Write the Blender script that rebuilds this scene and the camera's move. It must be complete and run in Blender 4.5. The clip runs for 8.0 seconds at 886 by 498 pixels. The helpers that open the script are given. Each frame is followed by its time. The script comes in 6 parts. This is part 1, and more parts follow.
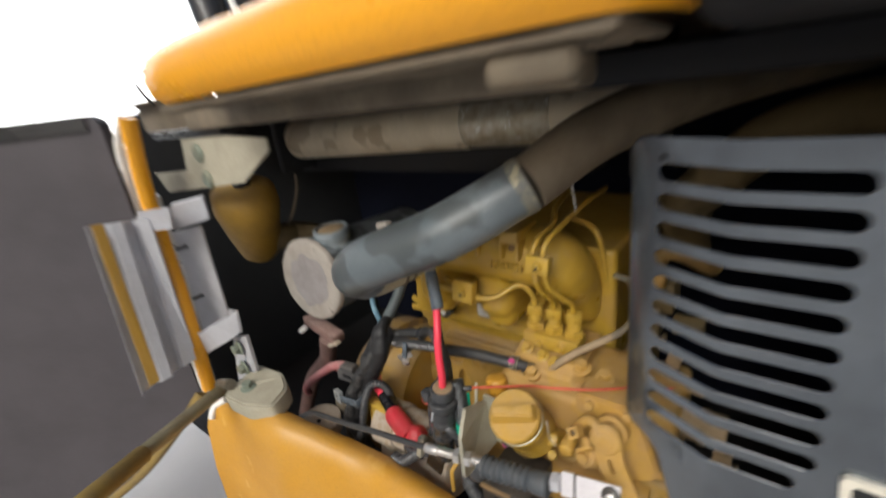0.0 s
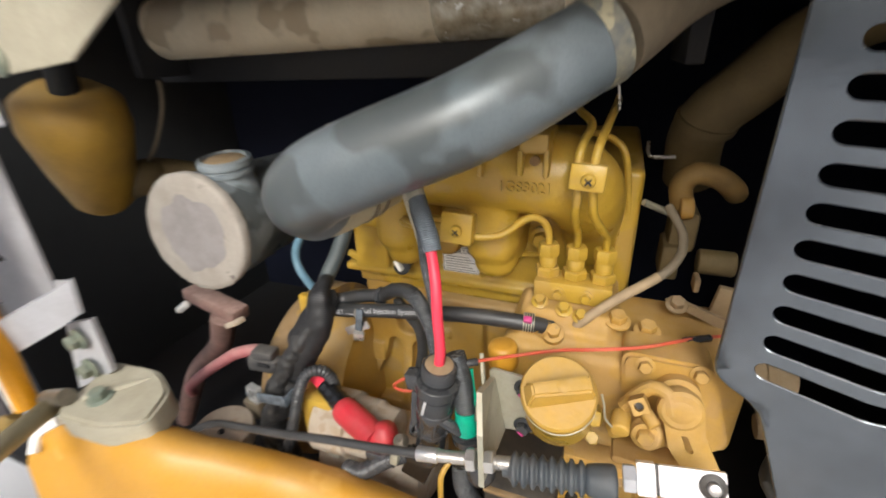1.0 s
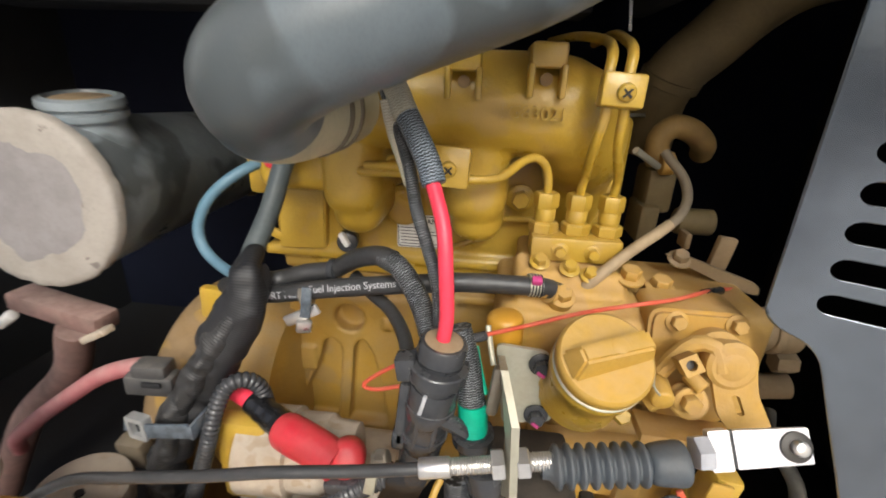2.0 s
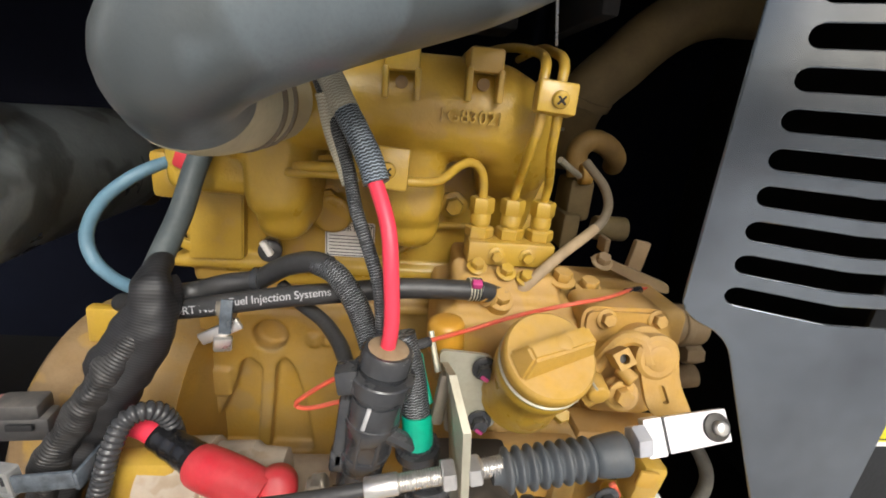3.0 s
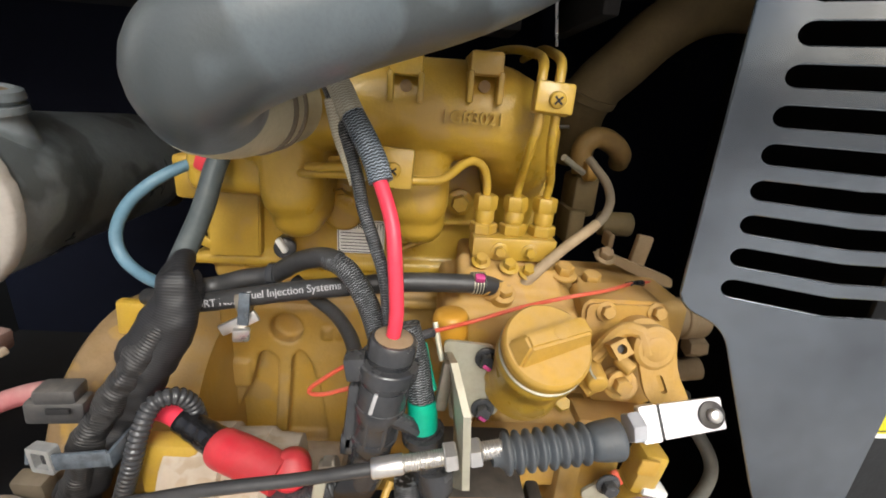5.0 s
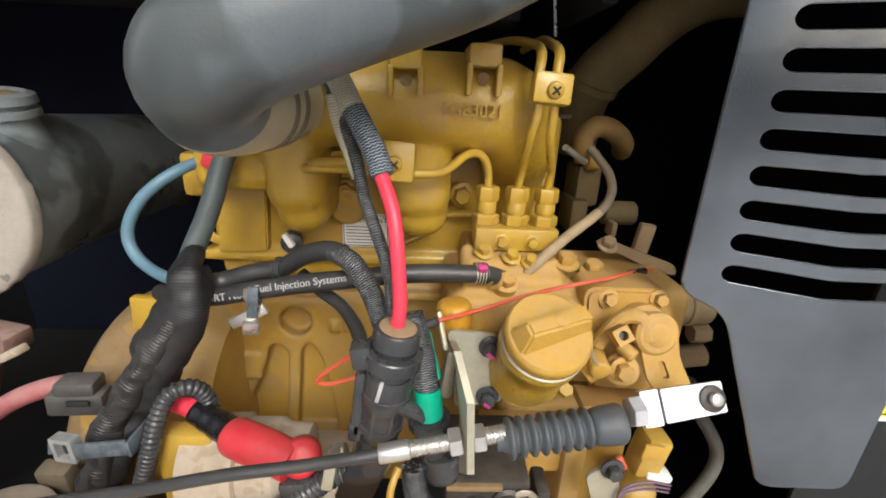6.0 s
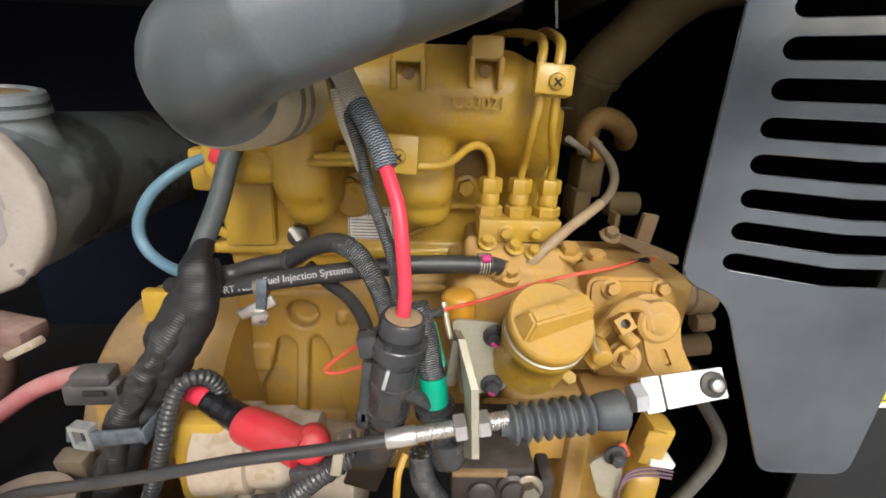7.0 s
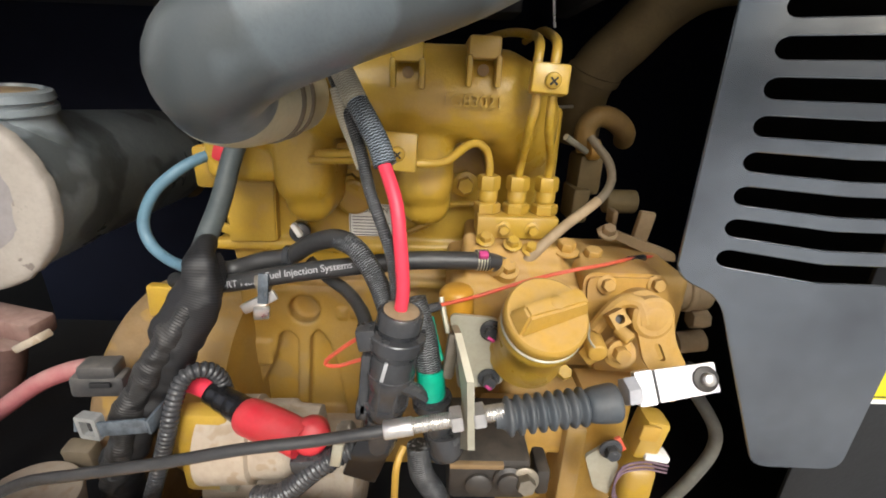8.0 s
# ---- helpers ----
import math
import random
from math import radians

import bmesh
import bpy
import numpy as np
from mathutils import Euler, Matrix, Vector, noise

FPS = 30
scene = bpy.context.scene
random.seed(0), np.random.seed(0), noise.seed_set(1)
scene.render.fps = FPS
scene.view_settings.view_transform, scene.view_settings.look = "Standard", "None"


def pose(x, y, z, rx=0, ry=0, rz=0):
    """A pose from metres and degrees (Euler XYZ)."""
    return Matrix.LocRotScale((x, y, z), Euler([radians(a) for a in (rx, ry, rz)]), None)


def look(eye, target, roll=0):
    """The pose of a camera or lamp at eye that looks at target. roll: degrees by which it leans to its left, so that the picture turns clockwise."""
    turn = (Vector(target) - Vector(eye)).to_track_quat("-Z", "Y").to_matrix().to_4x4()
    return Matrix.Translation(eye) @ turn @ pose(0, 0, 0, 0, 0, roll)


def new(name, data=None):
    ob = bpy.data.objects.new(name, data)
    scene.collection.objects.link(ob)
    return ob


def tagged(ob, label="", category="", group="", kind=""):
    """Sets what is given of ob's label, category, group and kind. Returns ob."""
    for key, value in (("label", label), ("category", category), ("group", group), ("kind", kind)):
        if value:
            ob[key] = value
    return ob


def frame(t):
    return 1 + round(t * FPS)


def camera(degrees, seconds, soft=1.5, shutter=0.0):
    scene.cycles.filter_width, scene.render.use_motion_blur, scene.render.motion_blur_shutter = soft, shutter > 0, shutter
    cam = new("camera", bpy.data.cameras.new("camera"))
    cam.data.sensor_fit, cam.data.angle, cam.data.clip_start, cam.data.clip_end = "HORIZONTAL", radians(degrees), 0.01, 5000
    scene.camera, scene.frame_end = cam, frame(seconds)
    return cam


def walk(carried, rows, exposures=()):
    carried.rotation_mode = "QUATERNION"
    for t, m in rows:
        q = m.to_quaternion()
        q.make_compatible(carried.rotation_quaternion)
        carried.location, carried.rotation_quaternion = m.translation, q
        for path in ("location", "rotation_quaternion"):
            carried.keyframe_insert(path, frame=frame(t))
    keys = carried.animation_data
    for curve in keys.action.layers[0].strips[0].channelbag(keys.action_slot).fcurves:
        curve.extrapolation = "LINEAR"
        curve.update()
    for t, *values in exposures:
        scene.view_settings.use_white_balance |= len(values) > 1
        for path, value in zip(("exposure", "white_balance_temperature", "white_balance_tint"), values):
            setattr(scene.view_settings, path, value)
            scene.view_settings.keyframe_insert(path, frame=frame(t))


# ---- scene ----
cam = camera(91.5, 8.0, soft=1.8, shutter=0.6)
PATH = [
    (0, (0.2593, 0.2109, 1.1194), (-0.3364, 0.9391, 0.7804), -7.27),
    (0.2, (0.1840, 0.2270, 1.1060), (-0.3460, 0.9700, 0.6960), -7.10),
    (0.5, (0.1373, 0.2259, 1.0664), (-0.3398, 1.0117, 0.6727), -4.17),
    (1, (0.0733, 0.2736, 1.0172), (-0.2727, 1.1161, 0.6043), -2.26),
    (1.2, (0.0471, 0.2863, 0.9972), (-0.2372, 1.1535, 0.5885), -1.49),
    (2.3, (-0.0385, 0.3204, 0.9156), (-0.0597, 1.2559, 0.5629), 3.40),
    (2.5, (-0.0417, 0.3226, 0.9148), (-0.0070, 1.2607, 0.5702), 4.06),
    (3, (-0.0439, 0.3199, 0.9129), (0.0516, 1.2632, 0.5951), 5.33),
    (3.5, (-0.0407, 0.3185, 0.9129), (0.0586, 1.2621, 0.5971), 5.54),
    (4, (-0.0369, 0.3115, 0.9167), (0.0463, 1.2562, 0.5996), 5.34),
    (4.5, (-0.0374, 0.3072, 0.9163), (0.0318, 1.2522, 0.5969), 4.97),
    (6, (-0.0319, 0.2983, 0.9169), (0.0093, 1.2379, 0.5770), 2.81),
    (6.5, (-0.0319, 0.2948, 0.9145), (0.0030, 1.2321, 0.5676), 2.46),
    (7, (-0.0312, 0.2922, 0.9165), (-0.0013, 1.2274, 0.5638), 2.08),
    (7.5, (-0.0279, 0.2900, 0.9152), (0.0016, 1.2247, 0.5609), 2.13),
    (8, (-0.0272, 0.2857, 0.9170), (-0.0047, 1.2198, 0.5608), 2.11),
]
walk(cam, [(t, look(eye, target, roll)) for t, eye, target, roll in PATH], exposures=[(0.0, -0.02), (0.3, 0.34), (0.5, 0.46), (1.0, 0.50), (8.0, 0.52)])

# ---- light ----
world = bpy.data.worlds.new("sky")
scene.world = world
world.use_nodes = True
wn, wl = world.node_tree.nodes, world.node_tree.links
sky = wn.new("ShaderNodeTexSky")
sky.sky_type = "NISHITA"
sky.sun_disc = False
sky.sun_elevation = radians(38)
sky.sun_rotation = radians(168)
sky.air_density, sky.dust_density = 1.0, 6.0
wl.new(sky.outputs["Color"], wn["Background"].inputs["Color"])
wn["Background"].inputs["Strength"].default_value = 0.12
sun_data = bpy.data.lights.new("sun", "SUN")
sun_data.energy, sun_data.angle, sun_data.color = 1.5, radians(24), (0.88, 1.0, 1.05)
sun = new("sun", sun_data)
sun.matrix_world = look((0.6, -2.1, 3.0), (0, 0.6, 0.8))


# ---- materials ----
def srgb(r, g, b):
    f = lambda c: c / 12.92 if c <= 0.04045 else ((c + 0.055) / 1.055) ** 2.4
    return (f(r / 255), f(g / 255), f(b / 255), 1)


def material(name, base, other=None, rough=0.5, metal=0.0, scale=30.0, mix=0.5, bump=0.15, grain=250.0, dust=None, dust_amount=0.0, spots=None, spot_scale=60.0, spot_level=0.7, coat=0.0, rough_var=0.15, spec=0.5, patch=None, patch_scale=20.0, patch_level=0.5, lump=1.0):
    """A surface with stains at one scale, grain at a finer one, dust that settles on what faces up, and chips."""
    m = bpy.data.materials.new(name)
    m.use_nodes = True
    n, l = m.node_tree.nodes, m.node_tree.links
    b = n["Principled BSDF"]
    pos = n.new("ShaderNodeNewGeometry")
    def noise_node(s, detail=4.0, rough_=0.6):
        q = n.new("ShaderNodeTexNoise")
        q.inputs["Scale"].default_value, q.inputs["Detail"].default_value, q.inputs["Roughness"].default_value = s, detail, rough_
        l.new(pos.outputs["Position"], q.inputs["Vector"])
        return q.outputs["Fac"]
    def ramp(fac, a, c):
        q = n.new("ShaderNodeMapRange")
        q.inputs["From Min"].default_value, q.inputs["From Max"].default_value = a, c
        l.new(fac, q.inputs["Value"])
        return q.outputs["Result"]
    def blend(fac, a, c):
        q = n.new("ShaderNodeMix")
        q.data_type = "RGBA"
        l.new(fac, q.inputs[0])
        for s, v in ((q.inputs[6], a), (q.inputs[7], c)):
            if isinstance(v, tuple):
                s.default_value = v
            else:
                l.new(v, s)
        return q.outputs[2]
    def times(a, k):
        q = n.new("ShaderNodeMath")
        q.operation = "MULTIPLY"
        l.new(a, q.inputs[0])
        if isinstance(k, float):
            q.inputs[1].default_value = k
        else:
            l.new(k, q.inputs[1])
        return q.outputs[0]
    big, fine = noise_node(scale), noise_node(grain, 3.0)
    other = other or tuple(c * 0.72 for c in base[:3]) + (1,)
    colour = blend(times(ramp(big, 0.38, 0.68), mix), base, other)
    colour = blend(times(ramp(fine, 0.45, 0.75), 0.25), colour, tuple(c * 0.6 for c in base[:3]) + (1,))
    if patch:
        colour = blend(times(ramp(noise_node(patch_scale, 2.5, 0.45), patch_level, patch_level + 0.05), 0.75), colour, patch)
    if spots:
        colour = blend(ramp(noise_node(spot_scale, 6.0, 0.65), spot_level, spot_level + 0.03), colour, spots)
    roughness = n.new("ShaderNodeMapRange")
    roughness.inputs["To Min"].default_value, roughness.inputs["To Max"].default_value = max(rough - rough_var, 0.03), min(rough + rough_var, 1)
    l.new(big, roughness.inputs["Value"])
    rough_out = roughness.outputs["Result"]
    if dust:
        up = n.new("ShaderNodeSeparateXYZ")
        l.new(pos.outputs["Normal"], up.inputs[0])
        up_fac = ramp(up.outputs["Z"], -0.55, 0.9)
        cover = times(times(ramp(noise_node(scale * 1.7, 6.0), 0.25, 0.62), up_fac), dust_amount)
        colour = blend(cover, colour, dust)
        more = n.new("ShaderNodeMix")
        l.new(cover, more.inputs[0])
        l.new(rough_out, more.inputs[2])
        more.inputs[3].default_value = 0.9
        rough_out = more.outputs[0]
    l.new(colour, b.inputs["Base Color"])
    l.new(rough_out, b.inputs["Roughness"])
    b.inputs["Metallic"].default_value = metal
    b.inputs["Coat Weight"].default_value = coat
    b.inputs["Coat Roughness"].default_value = 0.16
    b.inputs["Specular IOR Level"].default_value = spec
    if bump:
        bp = n.new("ShaderNodeBump")
        bp.inputs["Strength"].default_value, bp.inputs["Distance"].default_value = bump, 0.002
        rise = n.new("ShaderNodeMath")
        rise.operation = "MULTIPLY_ADD"
        rise.inputs[1].default_value = lump
        l.new(noise_node(grain * 0.22, 2.0), rise.inputs[0])
        l.new(fine, rise.inputs[2])
        l.new(rise.outputs[0], bp.inputs["Height"])
        l.new(bp.outputs["Normal"], b.inputs["Normal"])
    return m


def woven(name, dark, light, across, along, gloss=0.6, amount=0.5, relief=0.2, cover=0.45, slack=3.0):
    """A braided or ribbed sleeve, drawn in the tube's own coordinates."""
    m = bpy.data.materials.new(name)
    m.use_nodes = True
    n, l = m.node_tree.nodes, m.node_tree.links
    b = n["Principled BSDF"]
    uv = n.new("ShaderNodeUVMap")
    split = n.new("ShaderNodeSeparateXYZ")
    l.new(uv.outputs["UV"], split.inputs[0])
    def maths(kind, a, k):
        q = n.new("ShaderNodeMath")
        q.operation = kind
        l.new(a, q.inputs[0])
        if isinstance(k, float):
            q.inputs[1].default_value = k
        else:
            l.new(k, q.inputs[1])
        return q.outputs[0]
    zigzag = maths("PINGPONG", maths("MULTIPLY", split.outputs["X"], across), 1.0)
    phase = maths("ADD", maths("MULTIPLY", split.outputs["Y"], along * 6.2832), maths("MULTIPLY", zigzag, 2.6))
    pos = n.new("ShaderNodeNewGeometry")
    shake = n.new("ShaderNodeTexNoise")
    shake.inputs["Scale"].default_value, shake.inputs["Detail"].default_value = 260.0, 2.0
    l.new(pos.outputs["Position"], shake.inputs["Vector"])
    wave = n.new("ShaderNodeMath")
    wave.operation = "SINE"
    l.new(maths("ADD", phase, maths("MULTIPLY", shake.outputs["Fac"], slack)), wave.inputs[0])
    wear = n.new("ShaderNodeTexNoise")
    wear.inputs["Scale"].default_value, wear.inputs["Detail"].default_value = 190.0, 3.0
    l.new(pos.outputs["Position"], wear.inputs["Vector"])
    p = n.new("ShaderNodeMath")
    p.operation = "MULTIPLY_ADD"
    p.inputs[1].default_value = 0.9
    l.new(wear.outputs["Fac"], p.inputs[0])
    l.new(maths("ADD", wave.outputs[0], -cover), p.inputs[2])
    r = n.new("ShaderNodeMapRange")
    r.inputs["From Min"].default_value, r.inputs["From Max"].default_value = 0.0, 0.5
    r.inputs["To Max"].default_value = amount
    l.new(p.outputs[0], r.inputs["Value"])
    mx = n.new("ShaderNodeMix"); mx.data_type = "RGBA"
    mx.inputs[6].default_value, mx.inputs[7].default_value = dark, light
    l.new(r.outputs["Result"], mx.inputs[0])
    l.new(mx.outputs[2], b.inputs["Base Color"])
    b.inputs["Roughness"].default_value = gloss
    bp = n.new("ShaderNodeBump")
    bp.inputs["Strength"].default_value, bp.inputs["Distance"].default_value = relief, 0.001
    l.new(p.outputs[0], bp.inputs["Height"])
    l.new(bp.outputs["Normal"], b.inputs["Normal"])
    return m


DUST = (0.38, 0.27, 0.15, 1)
YELLOW = (0.465, 0.295, 0.032, 1)
M = {
    "engine": material("engine_paint", YELLOW, (0.35, 0.205, 0.026, 1), rough=0.30, scale=22, mix=0.6, dust=DUST, dust_amount=0.18, grain=420, bump=0.16, lump=1.6, patch=(0.40, 0.25, 0.06, 1), patch_scale=26, patch_level=0.57, spots=(0.13, 0.075, 0.025, 1), spot_scale=70, spot_level=0.735),
    "pump": material("dusty_engine_paint", (0.45, 0.258, 0.042, 1), (0.36, 0.205, 0.055, 1), rough=0.55, scale=45, mix=0.7, dust=(0.45, 0.285, 0.115, 1), dust_amount=0.8, grain=420, bump=0.2, lump=1.5, spots=(0.19, 0.115, 0.05, 1), spot_scale=55, spot_level=0.67, patch=(0.37, 0.215, 0.07, 1), patch_scale=30, patch_level=0.56),
    "dusty": material("dust_caked_casting", (0.25, 0.17, 0.085, 1), (0.19, 0.12, 0.06, 1), rough=0.8, scale=40, dust=(0.33, 0.24, 0.15, 1), dust_amount=0.8),
    "housing": material("dust_caked_housing", (0.22, 0.135, 0.055, 1), (0.15, 0.09, 0.04, 1), rough=0.8, scale=30, mix=0.8, dust=(0.27, 0.185, 0.10, 1), dust_amount=0.6, bump=0.3, lump=2.0, patch=(0.38, 0.22, 0.03, 1), patch_scale=26, patch_level=0.57),
    "reservoir": material("grimy_yellow_reservoir", (0.48, 0.275, 0.035, 1), (0.32, 0.18, 0.035, 1), rough=0.5, scale=16, mix=0.8, dust=(0.30, 0.21, 0.11, 1), dust_amount=0.5),
    "wiped": material("wiped_lid_centre", srgb(136, 131, 131), srgb(118, 113, 112), rough=0.6, scale=30, mix=0.7),
    "dust_pale": material("pale_dust_crust", (0.42, 0.36, 0.29, 1), (0.31, 0.25, 0.19, 1), rough=0.85, scale=45, mix=0.8, dust=(0.46, 0.38, 0.29, 1), dust_amount=0.7, patch=(0.30, 0.22, 0.14, 1), patch_scale=60, patch_level=0.56),
    "cap": material("filler_cap_plastic", (0.46, 0.265, 0.03, 1), (0.38, 0.225, 0.045, 1), rough=0.45, scale=40, mix=0.5, dust=(0.44, 0.29, 0.13, 1), dust_amount=0.5),
    "panel": material("yellow_body_paint", (0.53, 0.255, 0.012, 1), (0.44, 0.205, 0.015, 1), rough=0.35, scale=8, mix=0.4, grain=200, bump=0.06, dust=(0.55, 0.38, 0.2, 1), dust_amount=0.25, spots=(0.25, 0.13, 0.06, 1), spot_scale=45, spot_level=0.72, patch=(0.60, 0.33, 0.06, 1), patch_scale=22, patch_level=0.64),
    "hood": material("yellow_hood_paint", (0.80, 0.36, 0.015, 1), (0.70, 0.31, 0.02, 1), rough=0.3, scale=6, mix=0.3, grain=200, bump=0.04),
    # patch paints the hose's dark reflections into its colour; spots are pale specks
    "rubber": material("grey_air_hose_rubber", srgb(88, 97, 102), srgb(106, 114, 119), rough=0.36, scale=11, mix=1.0, grain=500, bump=0.06, dust=srgb(120, 118, 110), dust_amount=0.12, patch=srgb(62, 67, 68), patch_scale=15, patch_level=0.47, spots=srgb(168, 166, 162), spot_scale=90, spot_level=0.755),
    "cream": material("cream_silicone_hose", (0.46, 0.42, 0.29, 1), (0.34, 0.31, 0.22, 1), rough=0.42, scale=30),
    "black": material("black_rubber", (0.022, 0.023, 0.025, 1), (0.036, 0.036, 0.037, 1), rough=0.36, scale=40, mix=0.7, dust=(0.13, 0.12, 0.11, 1), dust_amount=0.2),
    "plastic": material("black_plastic", (0.030, 0.032, 0.036, 1), (0.052, 0.054, 0.058, 1), rough=0.20, scale=50, dust=(0.15, 0.135, 0.12, 1), dust_amount=0.16, spots=(0.30, 0.295, 0.29, 1), spot_scale=120, spot_level=0.705, rough_var=0.12),
    "loom": woven("black_woven_loom", (0.006, 0.006, 0.007, 1), (0.022, 0.022, 0.024, 1), 0.0, 560.0, 0.55, 0.8, 0.10, 0.45, 0.5),
    "loom_tube": material("black_ribbed_tube", (0.014, 0.014, 0.015, 1), (0.024, 0.0235, 0.023, 1), rough=0.42, scale=35, mix=0.8, dust=(0.09, 0.083, 0.076, 1), dust_amount=0.3),
    "braid": woven("braided_sleeve", (0.010, 0.011, 0.013, 1), (0.50, 0.52, 0.54, 1), 30.0, 560.0, 0.42, 0.75, 0.35, 1.12, 5.0),
    "braid_light": woven("dusty_braided_sleeve", (0.018, 0.024, 0.032, 1), (0.46, 0.54, 0.62, 1), 28.0, 520.0, 0.45, 0.65, 0.3, 0.78, 5.0),
    "braid_cream": woven("dust_caked_sleeve", (0.36, 0.33, 0.25, 1), (0.62, 0.58, 0.46, 1), 28.0, 520.0, 0.7, 0.8, 0.2, 0.3, 5.0),
    "red": material("red_insulation", (0.80, 0.045, 0.085, 1), (0.70, 0.04, 0.07, 1), rough=0.4, scale=40, mix=0.4),
    "red_boot": material("red_terminal_boot", (0.55, 0.020, 0.038, 1), (0.44, 0.015, 0.030, 1), rough=0.36, scale=35, mix=0.5, dust=(0.5, 0.2, 0.15, 1), dust_amount=0.2),
    "orange_wire": material("orange_red_wire", (0.62, 0.075, 0.035, 1), rough=0.5, dust=(0.5, 0.28, 0.18, 1), dust_amount=0.3),
    "pink": material("dusty_pink_hose", (0.36, 0.095, 0.105, 1), (0.28, 0.08, 0.085, 1), rough=0.55, scale=40, dust=(0.44, 0.30, 0.27, 1), dust_amount=0.6),
    "primer": material("dusty_primer_bracket", (0.20, 0.105, 0.09, 1), (0.10, 0.06, 0.05, 1), rough=0.75, scale=40, mix=0.8, dust=(0.38, 0.27, 0.23, 1), dust_amount=0.6),
    "green": material("green_tape", (0.0, 0.36, 0.22, 1), (0.0, 0.26, 0.17, 1), rough=0.35, scale=60),
    "blue": material("pale_blue_hose", srgb(96, 130, 148), srgb(80, 105, 120), rough=0.45, scale=40),
    "slate": material("slate_grey_hose", srgb(72, 80, 82), srgb(92, 98, 98), rough=0.55, scale=50),
    "tie": material("grey_nylon_tie", srgb(96, 104, 112), srgb(60, 66, 72), rough=0.22, scale=90, mix=1.0, spots=srgb(150, 150, 150), spot_scale=120, spot_level=0.70),
    "dust_grey": material("dusty_grey_nylon", srgb(142, 142, 140), srgb(112, 114, 116), rough=0.5, scale=70, mix=0.8),
    "dull_hose": material("dusty_grey_hose", srgb(98, 96, 88), srgb(76, 74, 70), rough=0.6, scale=40, mix=0.8),
    "zinc": material("zinc_plated_steel", srgb(170, 168, 152), srgb(148, 142, 122), rough=0.36, metal=0.35, scale=35, mix=0.6, dust=(0.5, 0.4, 0.28, 1), dust_amount=0.3),
    "zinc_bright": material("bright_zinc_steel", srgb(215, 212, 208), srgb(190, 186, 180), rough=0.3, metal=0.85, scale=50, mix=0.5),
    "yoke": material("polished_clevis_steel", srgb(212, 210, 215), srgb(186, 183, 188), rough=0.36, metal=0.55, scale=40, mix=0.4),
    "steel": material("plain_steel", srgb(150, 142, 128), srgb(110, 100, 88), rough=0.45, metal=0.8, scale=60),
    "galv": material("galvanised_hinge_steel", srgb(190, 191, 196), srgb(164, 163, 166), rough=0.38, metal=0.25, scale=14, mix=0.6, spots=srgb(140, 120, 90), spot_scale=50, spot_level=0.72),
    "painted_grey": material("dusty_grey_bracket_paint", srgb(168, 163, 145), srgb(144, 137, 117), rough=0.6, scale=25, spots=srgb(112, 92, 66), spot_scale=40, spot_level=0.70),
    "grille": material("grey_powder_coat", srgb(124, 131, 138), srgb(84, 90, 97), rough=0.12, metal=0.8, coat=0.4, scale=7, mix=0.9, grain=60, bump=0.07, lump=5.0, rough_var=0.12, dust=srgb(124, 114, 104), dust_amount=0.2, spots=srgb(150, 146, 140), spot_scale=120, spot_level=0.78),
    "guard_dark": material("dark_side_sheet", srgb(26, 28, 30), srgb(20, 21, 22), rough=0.55, scale=9, mix=0.8),
    "canister": material("dusty_air_cleaner", srgb(130, 140, 146), srgb(150, 158, 162), rough=0.3, scale=13, mix=0.8, dust=srgb(100, 94, 86), dust_amount=0.25, patch=srgb(76, 82, 84), patch_scale=15, patch_level=0.52),
    "lid": material("dust_covered_lid", srgb(156, 149, 141), srgb(136, 128, 120), rough=0.8, scale=25, mix=0.7, spots=srgb(112, 104, 100), spot_scale=38, spot_level=0.66),
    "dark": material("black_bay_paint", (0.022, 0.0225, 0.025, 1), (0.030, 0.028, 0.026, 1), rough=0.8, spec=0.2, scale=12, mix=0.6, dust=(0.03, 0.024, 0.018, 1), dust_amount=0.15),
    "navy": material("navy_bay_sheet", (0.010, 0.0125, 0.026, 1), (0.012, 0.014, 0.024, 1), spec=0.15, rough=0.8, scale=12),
    "bar": material("dusty_cross_tube", srgb(212, 200, 176), srgb(180, 164, 136), rough=0.5, scale=12, mix=0.7, patch=srgb(150, 132, 106), patch_scale=18, patch_level=0.56, spots=srgb(228, 222, 210), spot_scale=48, spot_level=0.69),
    "pale_enamel": material("pale_handle_enamel", (0.72, 0.68, 0.58, 1), (0.60, 0.56, 0.47, 1), rough=0.3, scale=40, mix=0.5),
    "frame": material("dusty_frame_steel", srgb(118, 106, 88), srgb(80, 71, 58), rough=0.7, scale=15, mix=0.8),
    "brown_pipe": material("dusty_brown_pipe", srgb(108, 92, 60), srgb(82, 70, 48), rough=0.75, scale=20, mix=0.7),
    "mustard": material("dusty_mustard_pipe", srgb(140, 112, 62), srgb(110, 86, 50), rough=0.65, scale=24, mix=0.8),
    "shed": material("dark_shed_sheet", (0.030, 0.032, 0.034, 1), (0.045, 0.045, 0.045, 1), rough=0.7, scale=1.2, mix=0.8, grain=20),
    # grey of the added wall, tuned for its reflection in the grille
    "mirrored_grey": material("added_wall_grey", (0.16, 0.165, 0.17, 1), (0.12, 0.122, 0.125, 1), rough=0.7, scale=1.2, mix=0.8, grain=20),
    "foam": material("dark_door_lining", srgb(72, 68, 72), srgb(60, 57, 60), rough=0.7, scale=9, mix=0.5, grain=300),
